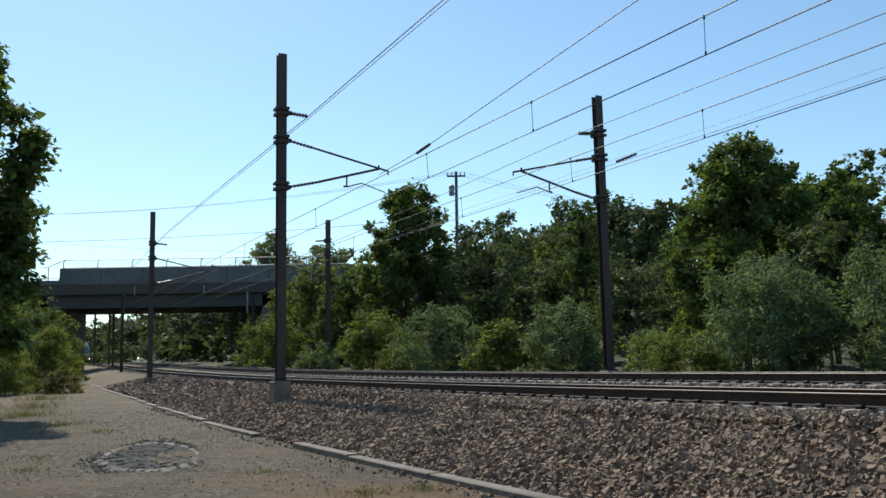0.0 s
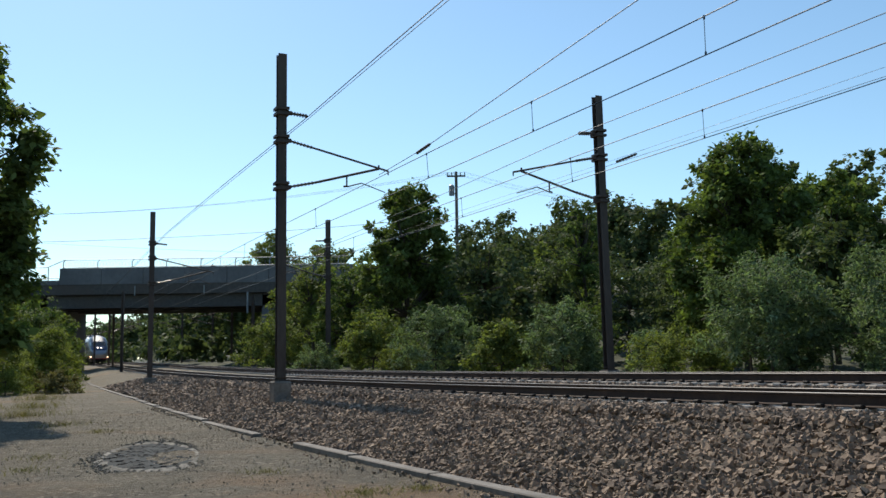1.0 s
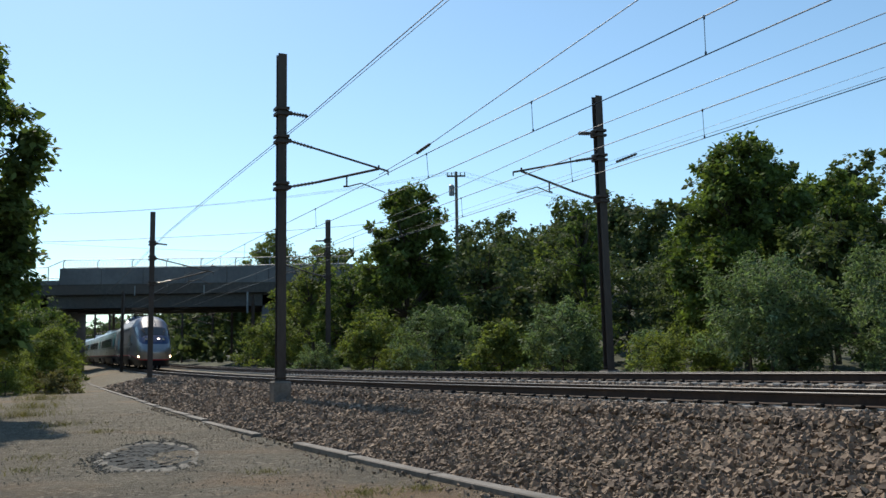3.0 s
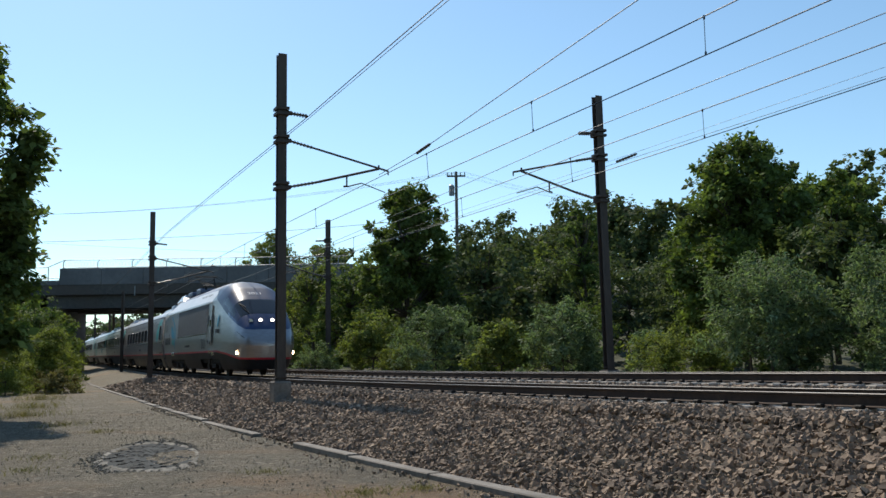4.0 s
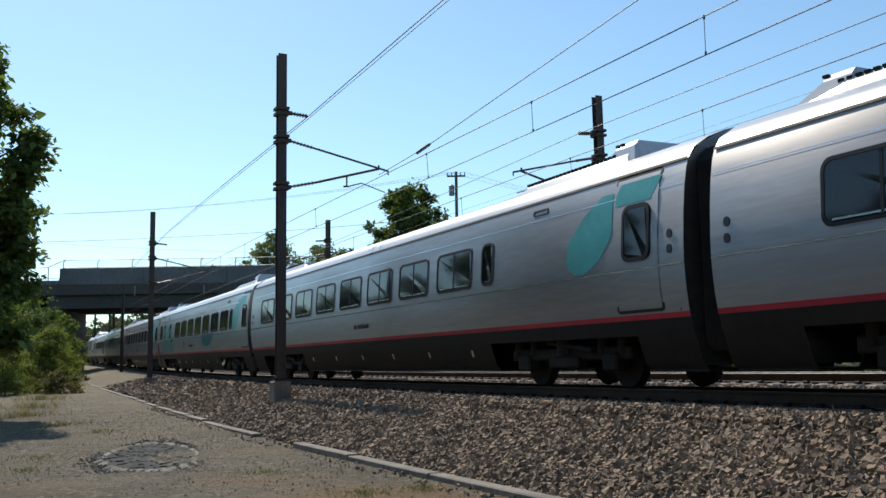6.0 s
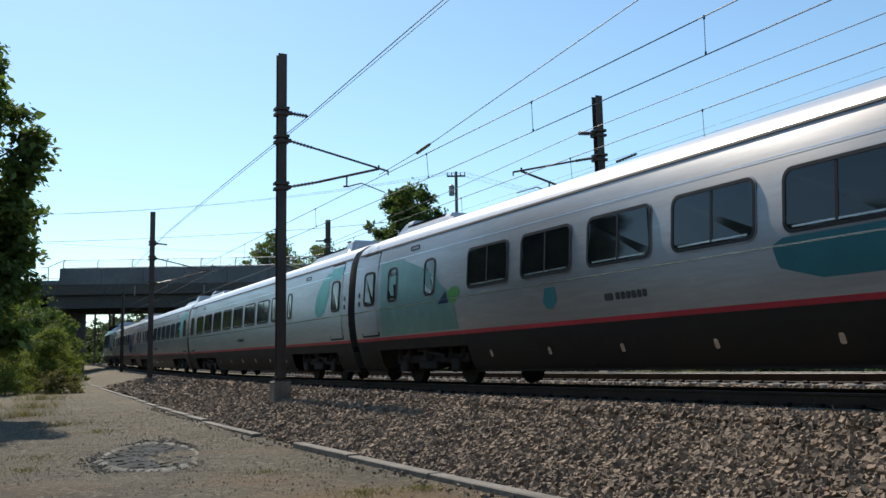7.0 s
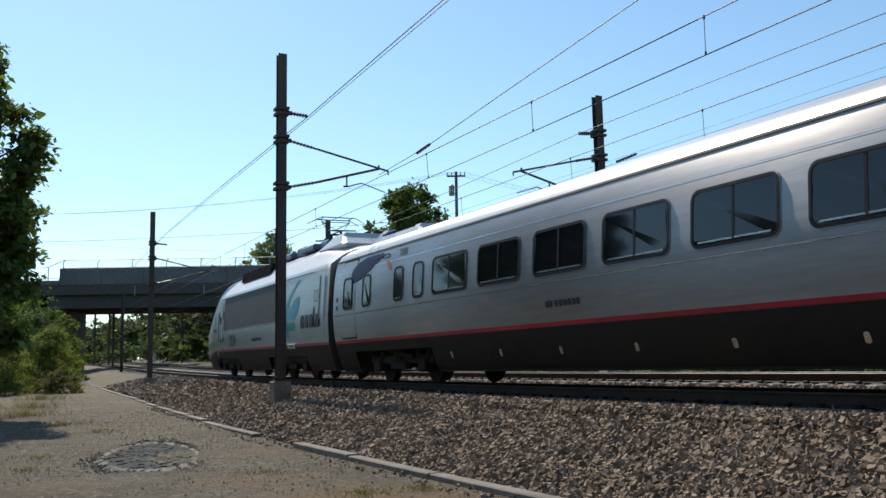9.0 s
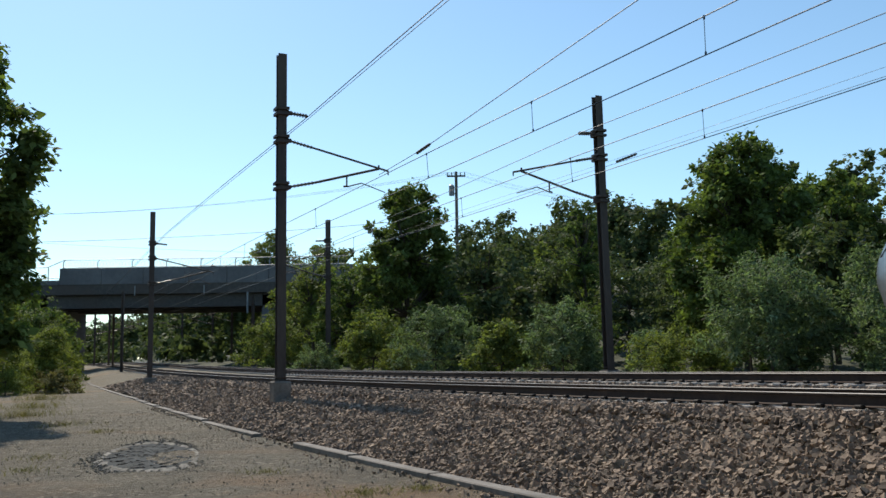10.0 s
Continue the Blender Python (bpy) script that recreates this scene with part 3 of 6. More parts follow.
# ---- utility pole ----
def build_utility_pole():
    x, y, top = 1.15, 78.0, 16.0
    up = tagged(new("utility_pole"), "grey timber utility pole with a crossarm and transformer", "utility pole")
    bm = bmesh.new()
    rod(bm, (x, y, -0.5), (x, y, top), 0.17, 0.12, 10)
    part("post", bm, TIMBER, up)
    bm = bmesh.new()
    box(bm, x - 0.75, x + 0.75, y - 0.16, y - 0.06, top - 0.45, top - 0.32)
    part("crossarm", bm, TIMBER, up)
    for dx in (-0.7, -0.35, 0.35, 0.7):
        bm = bmesh.new()
        sheds(bm, (x + dx, y - 0.1, top - 0.32), (x + dx, y - 0.1, top - 0.08), 3, 0.03, 0.06)
        part("pin_insulator", bm, INSULATOR, up)
    bm = bmesh.new()
    rod(bm, (x - 0.38, y, top - 1.95), (x - 0.38, y, top - 1.15), 0.22, seg=12)
    rod(bm, (x - 0.38, y, top - 1.15), (x - 0.38, y, top - 1.05), 0.22, 0.1, seg=12)
    for z in (top - 1.8, top - 1.3):
        box(bm, x - 0.2, x, y - 0.04, y + 0.04, z - 0.03, z + 0.03)
    part("transformer", bm, FENCE, up, "grey can transformer")
    for dx in (-0.7, -0.35, 0.35, 0.7):
        a, b = Vector((x + dx, y - 0.1, top - 0.05)), Vector((-46 + dx, 84, 14.2))
        pts = [a.lerp(b, k / 10) - Vector((0, 0, 1.2 * 4 * k / 10 * (1 - k / 10))) for k in range(11)]
        tagged(part("power_line", wire_mesh("power_line", pts, 0.006), WIRE), "thin dark power line from the utility pole", "power line", "power lines")
        b = Vector((24 + dx, 70, 10.5))
        pts = [a.lerp(b, k / 10) - Vector((0, 0, 0.8 * 4 * k / 10 * (1 - k / 10))) for k in range(11)]
        tagged(part("power_line", wire_mesh("power_line", pts, 0.006), WIRE), "thin dark power line from the utility pole", "power line", "power lines")

    for (xa, za), (xb, zb), r, sag in (((-46, 10.55), (-4.0, 11.5), 0.018, 0.55), ((-46, 11.6), (-12.0, 9.2), 0.009, 0.25)):
        a, b = Vector((xa, 75, za)), Vector((xb, 75, zb))
        pts = [a.lerp(b, k / 10) - Vector((0, 0, sag * 4 * k / 10 * (1 - k / 10))) for k in range(11)]
        tagged(part("power_line", wire_mesh("power_line", pts, r), WIRE), "dark cable slung across the tracks before the bridge", "power line", "power lines")


build_utility_pole()

# ---- the train ----
COACH, POWER = 26.55, 21.52


def coach_w(z):
    return float(np.interp(z, [0.32, 0.42, 0.9, 1.10, 1.18, 1.35, 1.55, 1.75, 1.95, 2.2, 2.6, 3.0, 3.3, 3.45, 3.62, 3.80, 3.93, 4.02, 4.05], [1.18, 1.28, 1.44, 1.492, 1.508, 1.535, 1.558, 1.572, 1.578, 1.574, 1.553, 1.514, 1.462, 1.41, 1.30, 1.02, 0.70, 0.35, 0.0]))


def strip(name, levels, x0, x1, wide, both=True, close=False, out=0.0, n=2):
    """Sheets of a car's side between heights, from x0 to x1; wide(z): half width. close: joined over the roof or under the floor."""
    verts, faces = [], []
    xs = np.linspace(x0, x1, n)
    if close:
        ring = [(-wide(z) - out, z) for z in levels] + [(wide(z) + out, z) for z in reversed(levels) if wide(z) > 0.001]
        rings = [ring]
    else:
        rings = [[(k * (wide(z) + out), z) for z in levels] for k in ((-1, 1) if both else (-1,))]
    for ring in rings:
        b = len(verts)
        m = len(ring)
        for x in xs:
            verts += [(x, y, z) for y, z in ring]
        for i in range(n - 1):
            for j in range(m - 1):
                faces.append((b + i * m + j, b + i * m + j + 1, b + (i + 1) * m + j + 1, b + (i + 1) * m + j))
    return mesh_of(name, verts, faces, True)


def sides(name, levels, x0, x1, wide, mat, car, label="", out=0.0):
    """The same sheet on either side of a car, each a part."""
    for k in (-1, 1):
        me = mesh_of(name, [(x, k * (wide(z) + out), z) for x in (x0, x1) for z in levels], [(j, j + 1, len(levels) + j + 1, len(levels) + j) for j in range(len(levels) - 1)], True)
        part(name, me, mat, car, label)


def round_rect(x0, x1, z0, z1, r, seg=4):
    pts = []
    for cx, cz, a0 in ((x1 - r, z1 - r, 0), (x0 + r, z1 - r, 90), (x0 + r, z0 + r, 180), (x1 - r, z0 + r, 270)):
        for k in range(seg + 1):
            a = radians(a0 + 90 * k / seg)
            pts.append((cx + r * math.cos(a), cz + r * math.sin(a)))
    return pts


def side_plate(name, pts, wide, side, out, depth=0.012):
    """A plate with the outline pts (x, z) lying on a car's side, with an edge of some depth."""
    n = len(pts)
    verts = [(x, side * (wide(z) + out), z) for x, z in pts] + [(x, side * (wide(z) + out - depth), z) for x, z in pts]
    faces = [tuple(range(n)) if side < 0 else tuple(range(n))[::-1]] + [(i, n + i, n + (i + 1) % n, (i + 1) % n) for i in range(n)]
    return mesh_of(name, verts, faces)


def side_ring(name, outer, inner, wide, side, out, depth=0.02):
    n = len(outer)
    verts = [(x, side * (wide(z) + out), z) for x, z in outer] + [(x, side * (wide(z) + out), z) for x, z in inner]
    verts += [(x, side * (wide(z) + out - depth), z) for x, z in outer] + [(x, side * (wide(z) + out - depth), z) for x, z in inner]
    faces = []
    for i in range(n):
        j = (i + 1) % n
        faces += [(i, j, n + j, n + i), (i, 2 * n + i, 2 * n + j, j), (n + i, n + j, 3 * n + j, 3 * n + i)]
    return mesh_of(name, verts, faces)


def film(name, rows, wide, side, out=0.004):
    """A thin film on the side: rows of (z, x0, x1)."""
    verts = [(x, side * (wide(z) + out), z) for z, a, b in rows for x in np.linspace(a, b, 3)]
    faces = [(3 * i + j, 3 * i + j + 1, 3 * i + j + 4, 3 * i + j + 3) for i in range(len(rows) - 1) for j in (0, 1)]
    return mesh_of(name, verts, faces, True)


def shape_rows(pts_l, pts_r, n=14):
    """Rows of a film from its two edges, each a short list of (z, x)."""
    z0, z1 = max(pts_l[0][0], pts_r[0][0]), min(pts_l[-1][0], pts_r[-1][0])
    zs = np.linspace(z0, z1, n)
    return [(z, float(np.interp(z, *zip(*pts_l))), float(np.interp(z, *zip(*pts_r)))) for z in zs]


def lettering(name, text, size, mat, parent, m, label="", stretch=1.0):
    cu = bpy.data.curves.new(name, "FONT")
    cu.body, cu.size, cu.extrude, cu.resolution_u = text, size, 0.001, 3
    tmp = bpy.data.objects.new(name, cu)
    scene.collection.objects.link(tmp)
    me = bpy.data.meshes.new_from_object(tmp.evaluated_get(bpy.context.evaluated_depsgraph_get()))
    bpy.data.objects.remove(tmp)
    bpy.data.curves.remove(cu)
    me.name = name
    me.transform(Matrix.Diagonal((stretch, 1, 1, 1)))
    me.materials.clear()
    return part(name, me, mat, parent, label, m)


def bars(name, widths, x, z, h, wide, side, mat, parent, slant=0.0):
    """Plain rounded bars in place of a wordmark; narrow ones stand taller."""
    for w in widths:
        pts = round_rect(x, x + w, z, z + h * (1.5 if w < 0.12 and h > 0.3 else 1.0), min(w, h) * 0.3, 3)
        pts = [(a + slant * (b - z) / h, b) for a, b in pts]
        part(name, side_plate(name, pts, wide, side, 0.008, 0.006), mat, parent)
        x += w * 1.42


def wheel_mesh():
    bm = bmesh.new()
    rod(bm, (0, -0.065, 0), (0, 0.065, 0), 0.455, seg=24)
    rod(bm, (0, 0.05, 0), (0, 0.085, 0), 0.485, seg=24)
    rod(bm, (0, -0.10, 0), (0, -0.06, 0), 0.14, seg=12)
    return bm_mesh("wheel", bm)


WHEEL = wheel_mesh()


def bogie_frame_mesh():
    bm = bmesh.new()
    for k in (-1, 1):
        box(bm, -2.0, 2.0, k * 1.08 - 0.09, k * 1.08 + 0.09, 0.50, 0.72, 0.03)
        for x in (-1.45, 1.45):
            box(bm, x - 0.22, x + 0.22, k * 1.1 - 0.14, k * 1.1 + 0.14, 0.30, 0.62, 0.04)
            rod(bm, (x - 0.3, k * 1.14, 0.6), (x - 0.3, k * 1.14, 0.86), 0.09, seg=10)
            rod(bm, (x + 0.3, k * 1.14, 0.6), (x + 0.3, k * 1.14, 0.86), 0.09, seg=10)
        box(bm, -0.5, 0.5, k * 1.14 - 0.1, k * 1.14 + 0.1, 0.36, 0.56, 0.03)
        rod(bm, (-0.5, k * 1.24, 0.84), (1.0, k * 1.24, 0.66), 0.05, seg=8)
        rod(bm, (0.0, k * 1.12, 0.6), (0.0, k * 1.12, 0.98), 0.2, seg=12)
    box(bm, -0.4, 0.4, -1.1, 1.1, 0.5, 0.8, 0.03)
    for x in (-1.45, 1.45):
        rod(bm, (x, -0.75, 0.485), (x, 0.75, 0.485), 0.09, seg=10)
    return bm_mesh("bogie_frame", bm)


BOGIE = bogie_frame_mesh()


def add_bogie(car, x):
    bogie = part("bogie", BOGIE, UNDER, car, "grimy dark bogie frame", pose(x, 0, 0))
    for dx in (-1.45, 1.45):
        for k in (-1, 1):
            part("wheel", WHEEL, UNDER, bogie, "", pose(dx, k * 0.79, 0.485) @ pose(0, 0, 0, 0, 0, 180 if k > 0 else 0))


def add_window(car, x0, x1, z0, z1, wide, side, r=0.16, panes=2):
    w = part("window", side_ring("window_frame", round_rect(x0, x1, z0, z1, r), round_rect(x0 + 0.05, x1 - 0.05, z0 + 0.05, z1 - 0.05, r - 0.04), wide, side, 0.018), RUBBER, car, "black-gasketed rounded window")
    part("window_rim", side_ring("window_rim", round_rect(x0 - 0.018, x1 + 0.018, z0 - 0.018, z1 + 0.018, r + 0.018), round_rect(x0, x1, z0, z1, r), wide, side, 0.012), STEEL, w, "thin steel rim")
    inner = round_rect(x0 + 0.05, x1 - 0.05, z0 + 0.05, z1 - 0.05, r - 0.04)
    part("pane", side_plate("pane", inner, wide, side, 0.008), GLASS, w, "dark tinted pane")
    if panes == 2:
        xm = (x0 + x1) / 2
        part("mullion", side_plate("mullion", [(xm - 0.025, z0 + 0.06), (xm + 0.025, z0 + 0.06), (xm + 0.025, z1 - 0.06), (xm - 0.025, z1 - 0.06)], wide, side, 0.016), RUBBER, w)
    part("sill_trim", side_plate("sill_trim", [(x0 + 0.16, z0 + 0.075), (x1 - 0.16, z0 + 0.075), (x1 - 0.16, z0 + 0.10), (x0 + 0.16, z0 + 0.10)], wide, side, 0.014), CHROME, w)


def add_door(car, x0, x1, wide, side):
    """A plug door: a proud leaf with dark joints, its window, and the step light by it."""
    part("door_joint", side_ring("door_joint", round_rect(x0 - 0.05, x1 + 0.05, 1.21, 3.42, 0.08), round_rect(x0, x1, 1.26, 3.37, 0.06), wide, side, 0.007), RUBBER, car, "dark door seal")
    rows = [(z, x0 + 0.005, x1 - 0.005) for z in (1.265, 1.5, 1.9, 2.4, 3.0, 3.3, 3.365)]
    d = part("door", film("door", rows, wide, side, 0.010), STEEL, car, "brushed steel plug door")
    xm = (x0 + x1) / 2
    part("door_window", side_ring("door_window_frame", round_rect(xm - 0.36, xm + 0.36, 2.02, 2.92, 0.16), round_rect(xm - 0.30, xm + 0.30, 2.08, 2.86, 0.12), wide, side, 0.03), RUBBER, d)
    part("door_pane", side_plate("door_pane", round_rect(xm - 0.30, xm + 0.30, 2.08, 2.86, 0.12), wide, side, 0.02), GLASS, d, "dark tinted pane")


def side_levels(a, b, n):
    return list(np.linspace(a, b, n))


def coach(what, windows, doors, front_film, extra=None, number=""):
    """windows: (distance behind the front end, width); doors: distance of each door's front edge behind the front end."""
    car = tagged(new("train_coach"), what, "train coach", "coaches of the train")
    h = COACH / 2
    f, r = h - 0.30, -h + 0.26
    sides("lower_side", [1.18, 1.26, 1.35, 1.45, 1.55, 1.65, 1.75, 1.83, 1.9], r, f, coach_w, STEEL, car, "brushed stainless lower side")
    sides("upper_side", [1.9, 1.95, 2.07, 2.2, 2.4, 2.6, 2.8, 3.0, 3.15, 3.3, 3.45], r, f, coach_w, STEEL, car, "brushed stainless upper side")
    sides("red_stripe", [1.10, 1.18], r, f, coach_w, RED, car, "thin red stripe", 0.004)
    sides("belt_moulding", [1.875, 1.90], r, f, coach_w, CHROME, car, "", 0.010)
    sides("cantrail_moulding", [3.07, 3.085], r, f, coach_w, CHROME, car, "", 0.006)
    sides("gutter", [3.43, 3.44, 3.475], r, f, coach_w, RUBBER, car, "dark roof gutter", 0.02)
    part("roof", strip("roof", [3.45, 3.53, 3.62, 3.71, 3.80, 3.87, 3.93, 3.98, 4.02, 4.05], r, f, coach_w, close=True), ROOF_WHITE, car, "pale smooth rounded roof")
    sides("sill", [0.86, 1.0, 1.10], r, f, coach_w, SKIRT, car)
    # skirts between, before and behind the bogies
    for a, b in ((h - 1.7, f), (-h + 6.7, h - 6.7), (r, -h + 1.7)):
        sides("skirt", [0.32, 0.42, 0.9], a, b, coach_w, SKIRT, car, "charcoal skirt panel")
        bm = bmesh.new()
        box(bm, a, b, -1.2, 1.2, 0.30, 0.34)
        part("under_tray", bm, UNDER, car)
    bm = bmesh.new()
    box(bm, r, f, -1.40, 1.40, 0.86, 0.98)
    part("floor", bm, UNDER, car)
    for x in (r, f):
        lv = [0.4, 0.9, 1.18, 1.9, 3.0, 3.45, 3.7, 3.93, 4.05]
        ring = [(x, -coach_w(z), z) for z in lv] + [(x, coach_w(z), z) for z in lv[-2::-1]]
        part("end_wall", mesh_of("end_wall", ring, [tuple(range(len(ring)))]), STEEL, car)
    verts, faces, m = [], [], 8
    for k in range(15):
        x, w = r - 0.04 * k, (1.16 if k % 2 else 1.24)
        verts += [(x, -w * 0.9, 0.6), (x, -w, 0.75), (x, -w, 3.4), (x, -w * 0.85, 3.62), (x, w * 0.85, 3.62), (x, w, 3.4), (x, w, 0.75), (x, w * 0.9, 0.6)]
    for i in range(14):
        for j in range(m):
            faces.append((i * m + j, i * m + (j + 1) % m, (i + 1) * m + (j + 1) % m, (i + 1) * m + j))
    part("gangway_bellows", mesh_of("gangway_bellows", verts, faces), RUBBER, car, "black ribbed gangway bellows")
    add_bogie(car, h - 4.25)
    add_bogie(car, -h + 4.25)
    for side in (-1, 1):
        part("end_seam", side_plate("end_seam", [(f - 0.20, 1.2), (f - 0.175, 1.2), (f - 0.175, 3.44), (f - 0.20, 3.44)], coach_w, side, 0.006, 0.004), RUBBER, car)
        for back, wide in windows:
            add_window(car, h - back - wide, h - back, 2.02, 2.89, coach_w, side, 0.17 if wide < 1 else 0.16, 1 if wide < 1 else 2)
        for back in doors:
            add_door(car, h - back - 1.12, h - back, coach_w, side)
        if len(doors) > 1 or front_film == "navy":
            part("vent_ring", side_ring("vent_ring", round_rect(-h + 3.9, -h + 4.4, 3.19, 3.30, 0.05, 3), round_rect(-h + 3.93, -h + 4.37, 3.215, 3.275, 0.03, 3), coach_w, side, 0.01), RUBBER, car)
        part("vent_ring", side_ring("vent_ring", round_rect(h - 4.75, h - 4.2, 3.17, 3.28, 0.05, 3), round_rect(h - 4.72, h - 4.23, 3.195, 3.255, 0.03, 3), coach_w, side, 0.01), RUBBER, car)
        if front_film == "teal":
            rows = shape_rows([(1.93, h - 3.2), (2.1, h - 3.5), (2.5, h - 3.45), (2.9, h - 3.0), (3.2, h - 2.45)], [(1.93, h - 2.95), (2.1, h - 2.5), (2.5, h - 2.12), (2.9, h - 2.12), (3.2, h - 2.12)])
            part("teal_swoosh", film("teal_swoosh", rows, coach_w, side), TEAL, car, "faded teal swoosh film")
            rows = shape_rows([(2.95, h - 2.03), (3.15, h - 2.03), (3.3, h - 1.9)], [(2.95, h - 1.1), (3.15, h - 0.95), (3.3, h - 0.84)], 5)
            part("teal_swoosh", film("teal_swoosh", rows, coach_w, side, 0.013), TEAL, car)
        else:
            rows = shape_rows([(1.31, h - 5.1), (1.4, h - 5.75), (1.62, h - 6.4), (1.88, h - 6.7), (2.0, h - 6.3)], [(1.31, h - 4.8), (1.4, h - 4.15), (1.62, h - 3.6), (1.88, h - 3.2), (2.0, h - 2.85)])
            part("navy_swoosh", film("navy_swoosh", rows, coach_w, side), NAVY, car, "navy blue swoosh film")
            rows = shape_rows([(2.0, h - 6.3), (2.3, h - 5.5), (2.6, h - 5.1), (2.78, h - 4.9), (2.84, h - 3.6), (2.9, h - 2.4), (2.94, h - 2.0)], [(2.0, h - 2.85), (2.3, h - 2.2), (2.6, h - 1.75), (2.78, h - 1.6), (2.84, h - 1.6), (2.9, h - 1.7), (2.94, h - 1.9)], 24)
            part("navy_swoosh", film("navy_swoosh", rows, coach_w, side), NAVY, car)
            rows = shape_rows([(2.04, h - 1.45), (2.2, h - 2.2), (2.62, h - 1.72)], [(2.04, h - 1.38), (2.2, h - 1.42), (2.62, h - 1.62)], 8)
            part("orange_wedge", film("orange_wedge", rows, coach_w, side, 0.008), ORANGE, car, "bright orange wedge film")
            rows = shape_rows([(2.72, -h + 1.72), (2.86, -h + 1.64), (3.1, -h + 1.76), (3.25, -h + 2.1), (3.36, -h + 2.7)], [(2.72, -h + 1.95), (2.86, -h + 2.75), (3.1, -h + 3.4), (3.25, -h + 3.85), (3.36, -h + 3.95)])
            part("navy_swoosh", film("navy_swoosh", rows, coach_w, side, 0.014), NAVY, car)
            rows = shape_rows([(2.84, -h + 4.5), (2.95, -h + 4.38), (3.1, -h + 4.22)], [(2.84, -h + 4.62), (2.95, -h + 4.6), (3.1, -h + 4.4)], 6)
            part("orange_leaf", film("orange_leaf", rows, coach_w, side, 0.008), ORANGE, car, "small orange leaf film")
            for x, w in ((h - 2.95, 0.16), (h - 2.70, 0.10), (h - 2.52, 0.10)):
                part("wordmark_bar", side_plate("wordmark_bar", round_rect(x, x + w * 0.8, 2.72, 2.80, 0.02, 2), coach_w, side, 0.012, 0.006), PALE_INK, car)
            if side < 0:
                lettering("number", "3202", 0.26, GRILLE, car, pose(-h + 5.02, -coach_w(3.15) - 0.005, 3.15, 80.2, 0, 0), "grey car number")
        if extra:
            rows = shape_rows([(1.42, -h + extra - 0.1), (1.55, -h + extra - 0.22), (1.8, -h + extra - 0.12)], [(1.42, -h + extra + 0.1), (1.55, -h + extra + 0.25), (1.8, -h + extra + 0.2)], 7)
            part("teal_swoosh", film("teal_swoosh", rows, coach_w, side), (DEEP_TEAL if extra > 9 else FADED_TEAL), car, "faded teal swoosh film")
            if extra > 9:
                rows = shape_rows([(1.42, -h + 16.6), (1.6, -h + 15.9), (1.9, -h + 15.8), (1.985, -h + 16.0)], [(1.42, -h + 17.6), (1.6, -h + 18.4), (1.9, -h + 18.9), (1.985, -h + 19.0)])
                part("teal_swoosh", film("teal_swoosh", rows, coach_w, side), DEEP_TEAL, car, "deep teal swoosh film below the windows")
                rows = shape_rows([(1.22, -h + 2.1), (1.9, -h + 2.1), (2.6, -h + 2.1), (3.05, -h + 2.1)], [(1.22, -h + 6.5), (1.9, -h + 6.35), (2.6, -h + 5.1), (3.05, -h + 3.4)])
                part("teal_swoosh", film("teal_swoosh", rows, coach_w, side), FADED_TEAL, car, "faded teal film round the end windows")
                rows = shape_rows([(1.80, -h + 5.55), (1.84, -h + 5.62), (2.05, -h + 5.95)], [(1.80, -h + 6.1), (1.84, -h + 6.12), (2.05, -h + 6.0)], 6)
                part("navy_leaf", film("navy_leaf", rows, coach_w, side, 0.010), NAVY, car, "small navy leaf film")
                rows = shape_rows([(1.80, -h + 6.2), (2.0, -h + 6.02), (2.14, -h + 6.3)], [(1.80, -h + 6.5), (2.0, -h + 6.68), (2.14, -h + 6.5)], 6)
                part("green_leaf", film("green_leaf", rows, coach_w, side, 0.008), LEAF_FILM, car, "small bright green leaf film")
        bars("wordmark_bar", [0.22, 0.10, 0.10, 0.10, 0.10, 0.10, 0.10], -1.3 if side < 0 else 0.2, 1.44, 0.12, coach_w, side, INK, car)
        for x in np.arange(-5.6, 6.0, 2.25):
            part("jacking_cap", side_plate("jacking_cap", round_rect(x - 0.05, x + 0.05, 0.60, 0.74, 0.03, 2), coach_w, side, 0.01), CHROME, car)
        for x in (f - 0.33, r + 0.33):
            for z in (2.05, 2.28):
                part("door_button", side_plate("door_button", round_rect(x - 0.06, x + 0.06, z, z + 0.14, 0.055, 3), coach_w, side, 0.01), INK, car)
    # roof equipment over the front end
    for a, b, top, wide in ((h - 7.0, h - 2.6, 4.12, 0.78), (h - 3.9, h - 2.5, 4.30, 0.70), (-h + 1.2, -h + 4.6, 4.12, 0.75), (-h + 0.9, -h + 2.2, 4.26, 0.68)):
        bm = bmesh.new()
        vs = box(bm, a, b, -wide, wide, 3.8, top, 0.09)
        for v in bm.verts:
            if v.co.z > top - 0.1:
                v.co.x = a + 0.6 + (v.co.x - a) * (b - a - 0.75) / (b - a)
                v.co.y *= 0.88
        part("air_conditioner", bm, ROOF_WHITE, car, "low pale roof air-conditioner fairing")
        bm = bmesh.new()
        for x in np.arange(a + 0.6, b - 0.6, 0.14):
            box(bm, x, x + 0.09, -wide * 0.84, -wide * 0.2, top - 0.03, top + 0.012)
            box(bm, x, x + 0.09, wide * 0.2, wide * 0.84, top - 0.03, top + 0.012)
        part("roof_louvre", bm, UNDER, car)
    if number:
        lettering("number", number, 0.22, GRILLE, car, pose(h - 6.12, -coach_w(3.14) - 0.005, 3.14, 80.2, 0, 0), "grey car number")
    return car


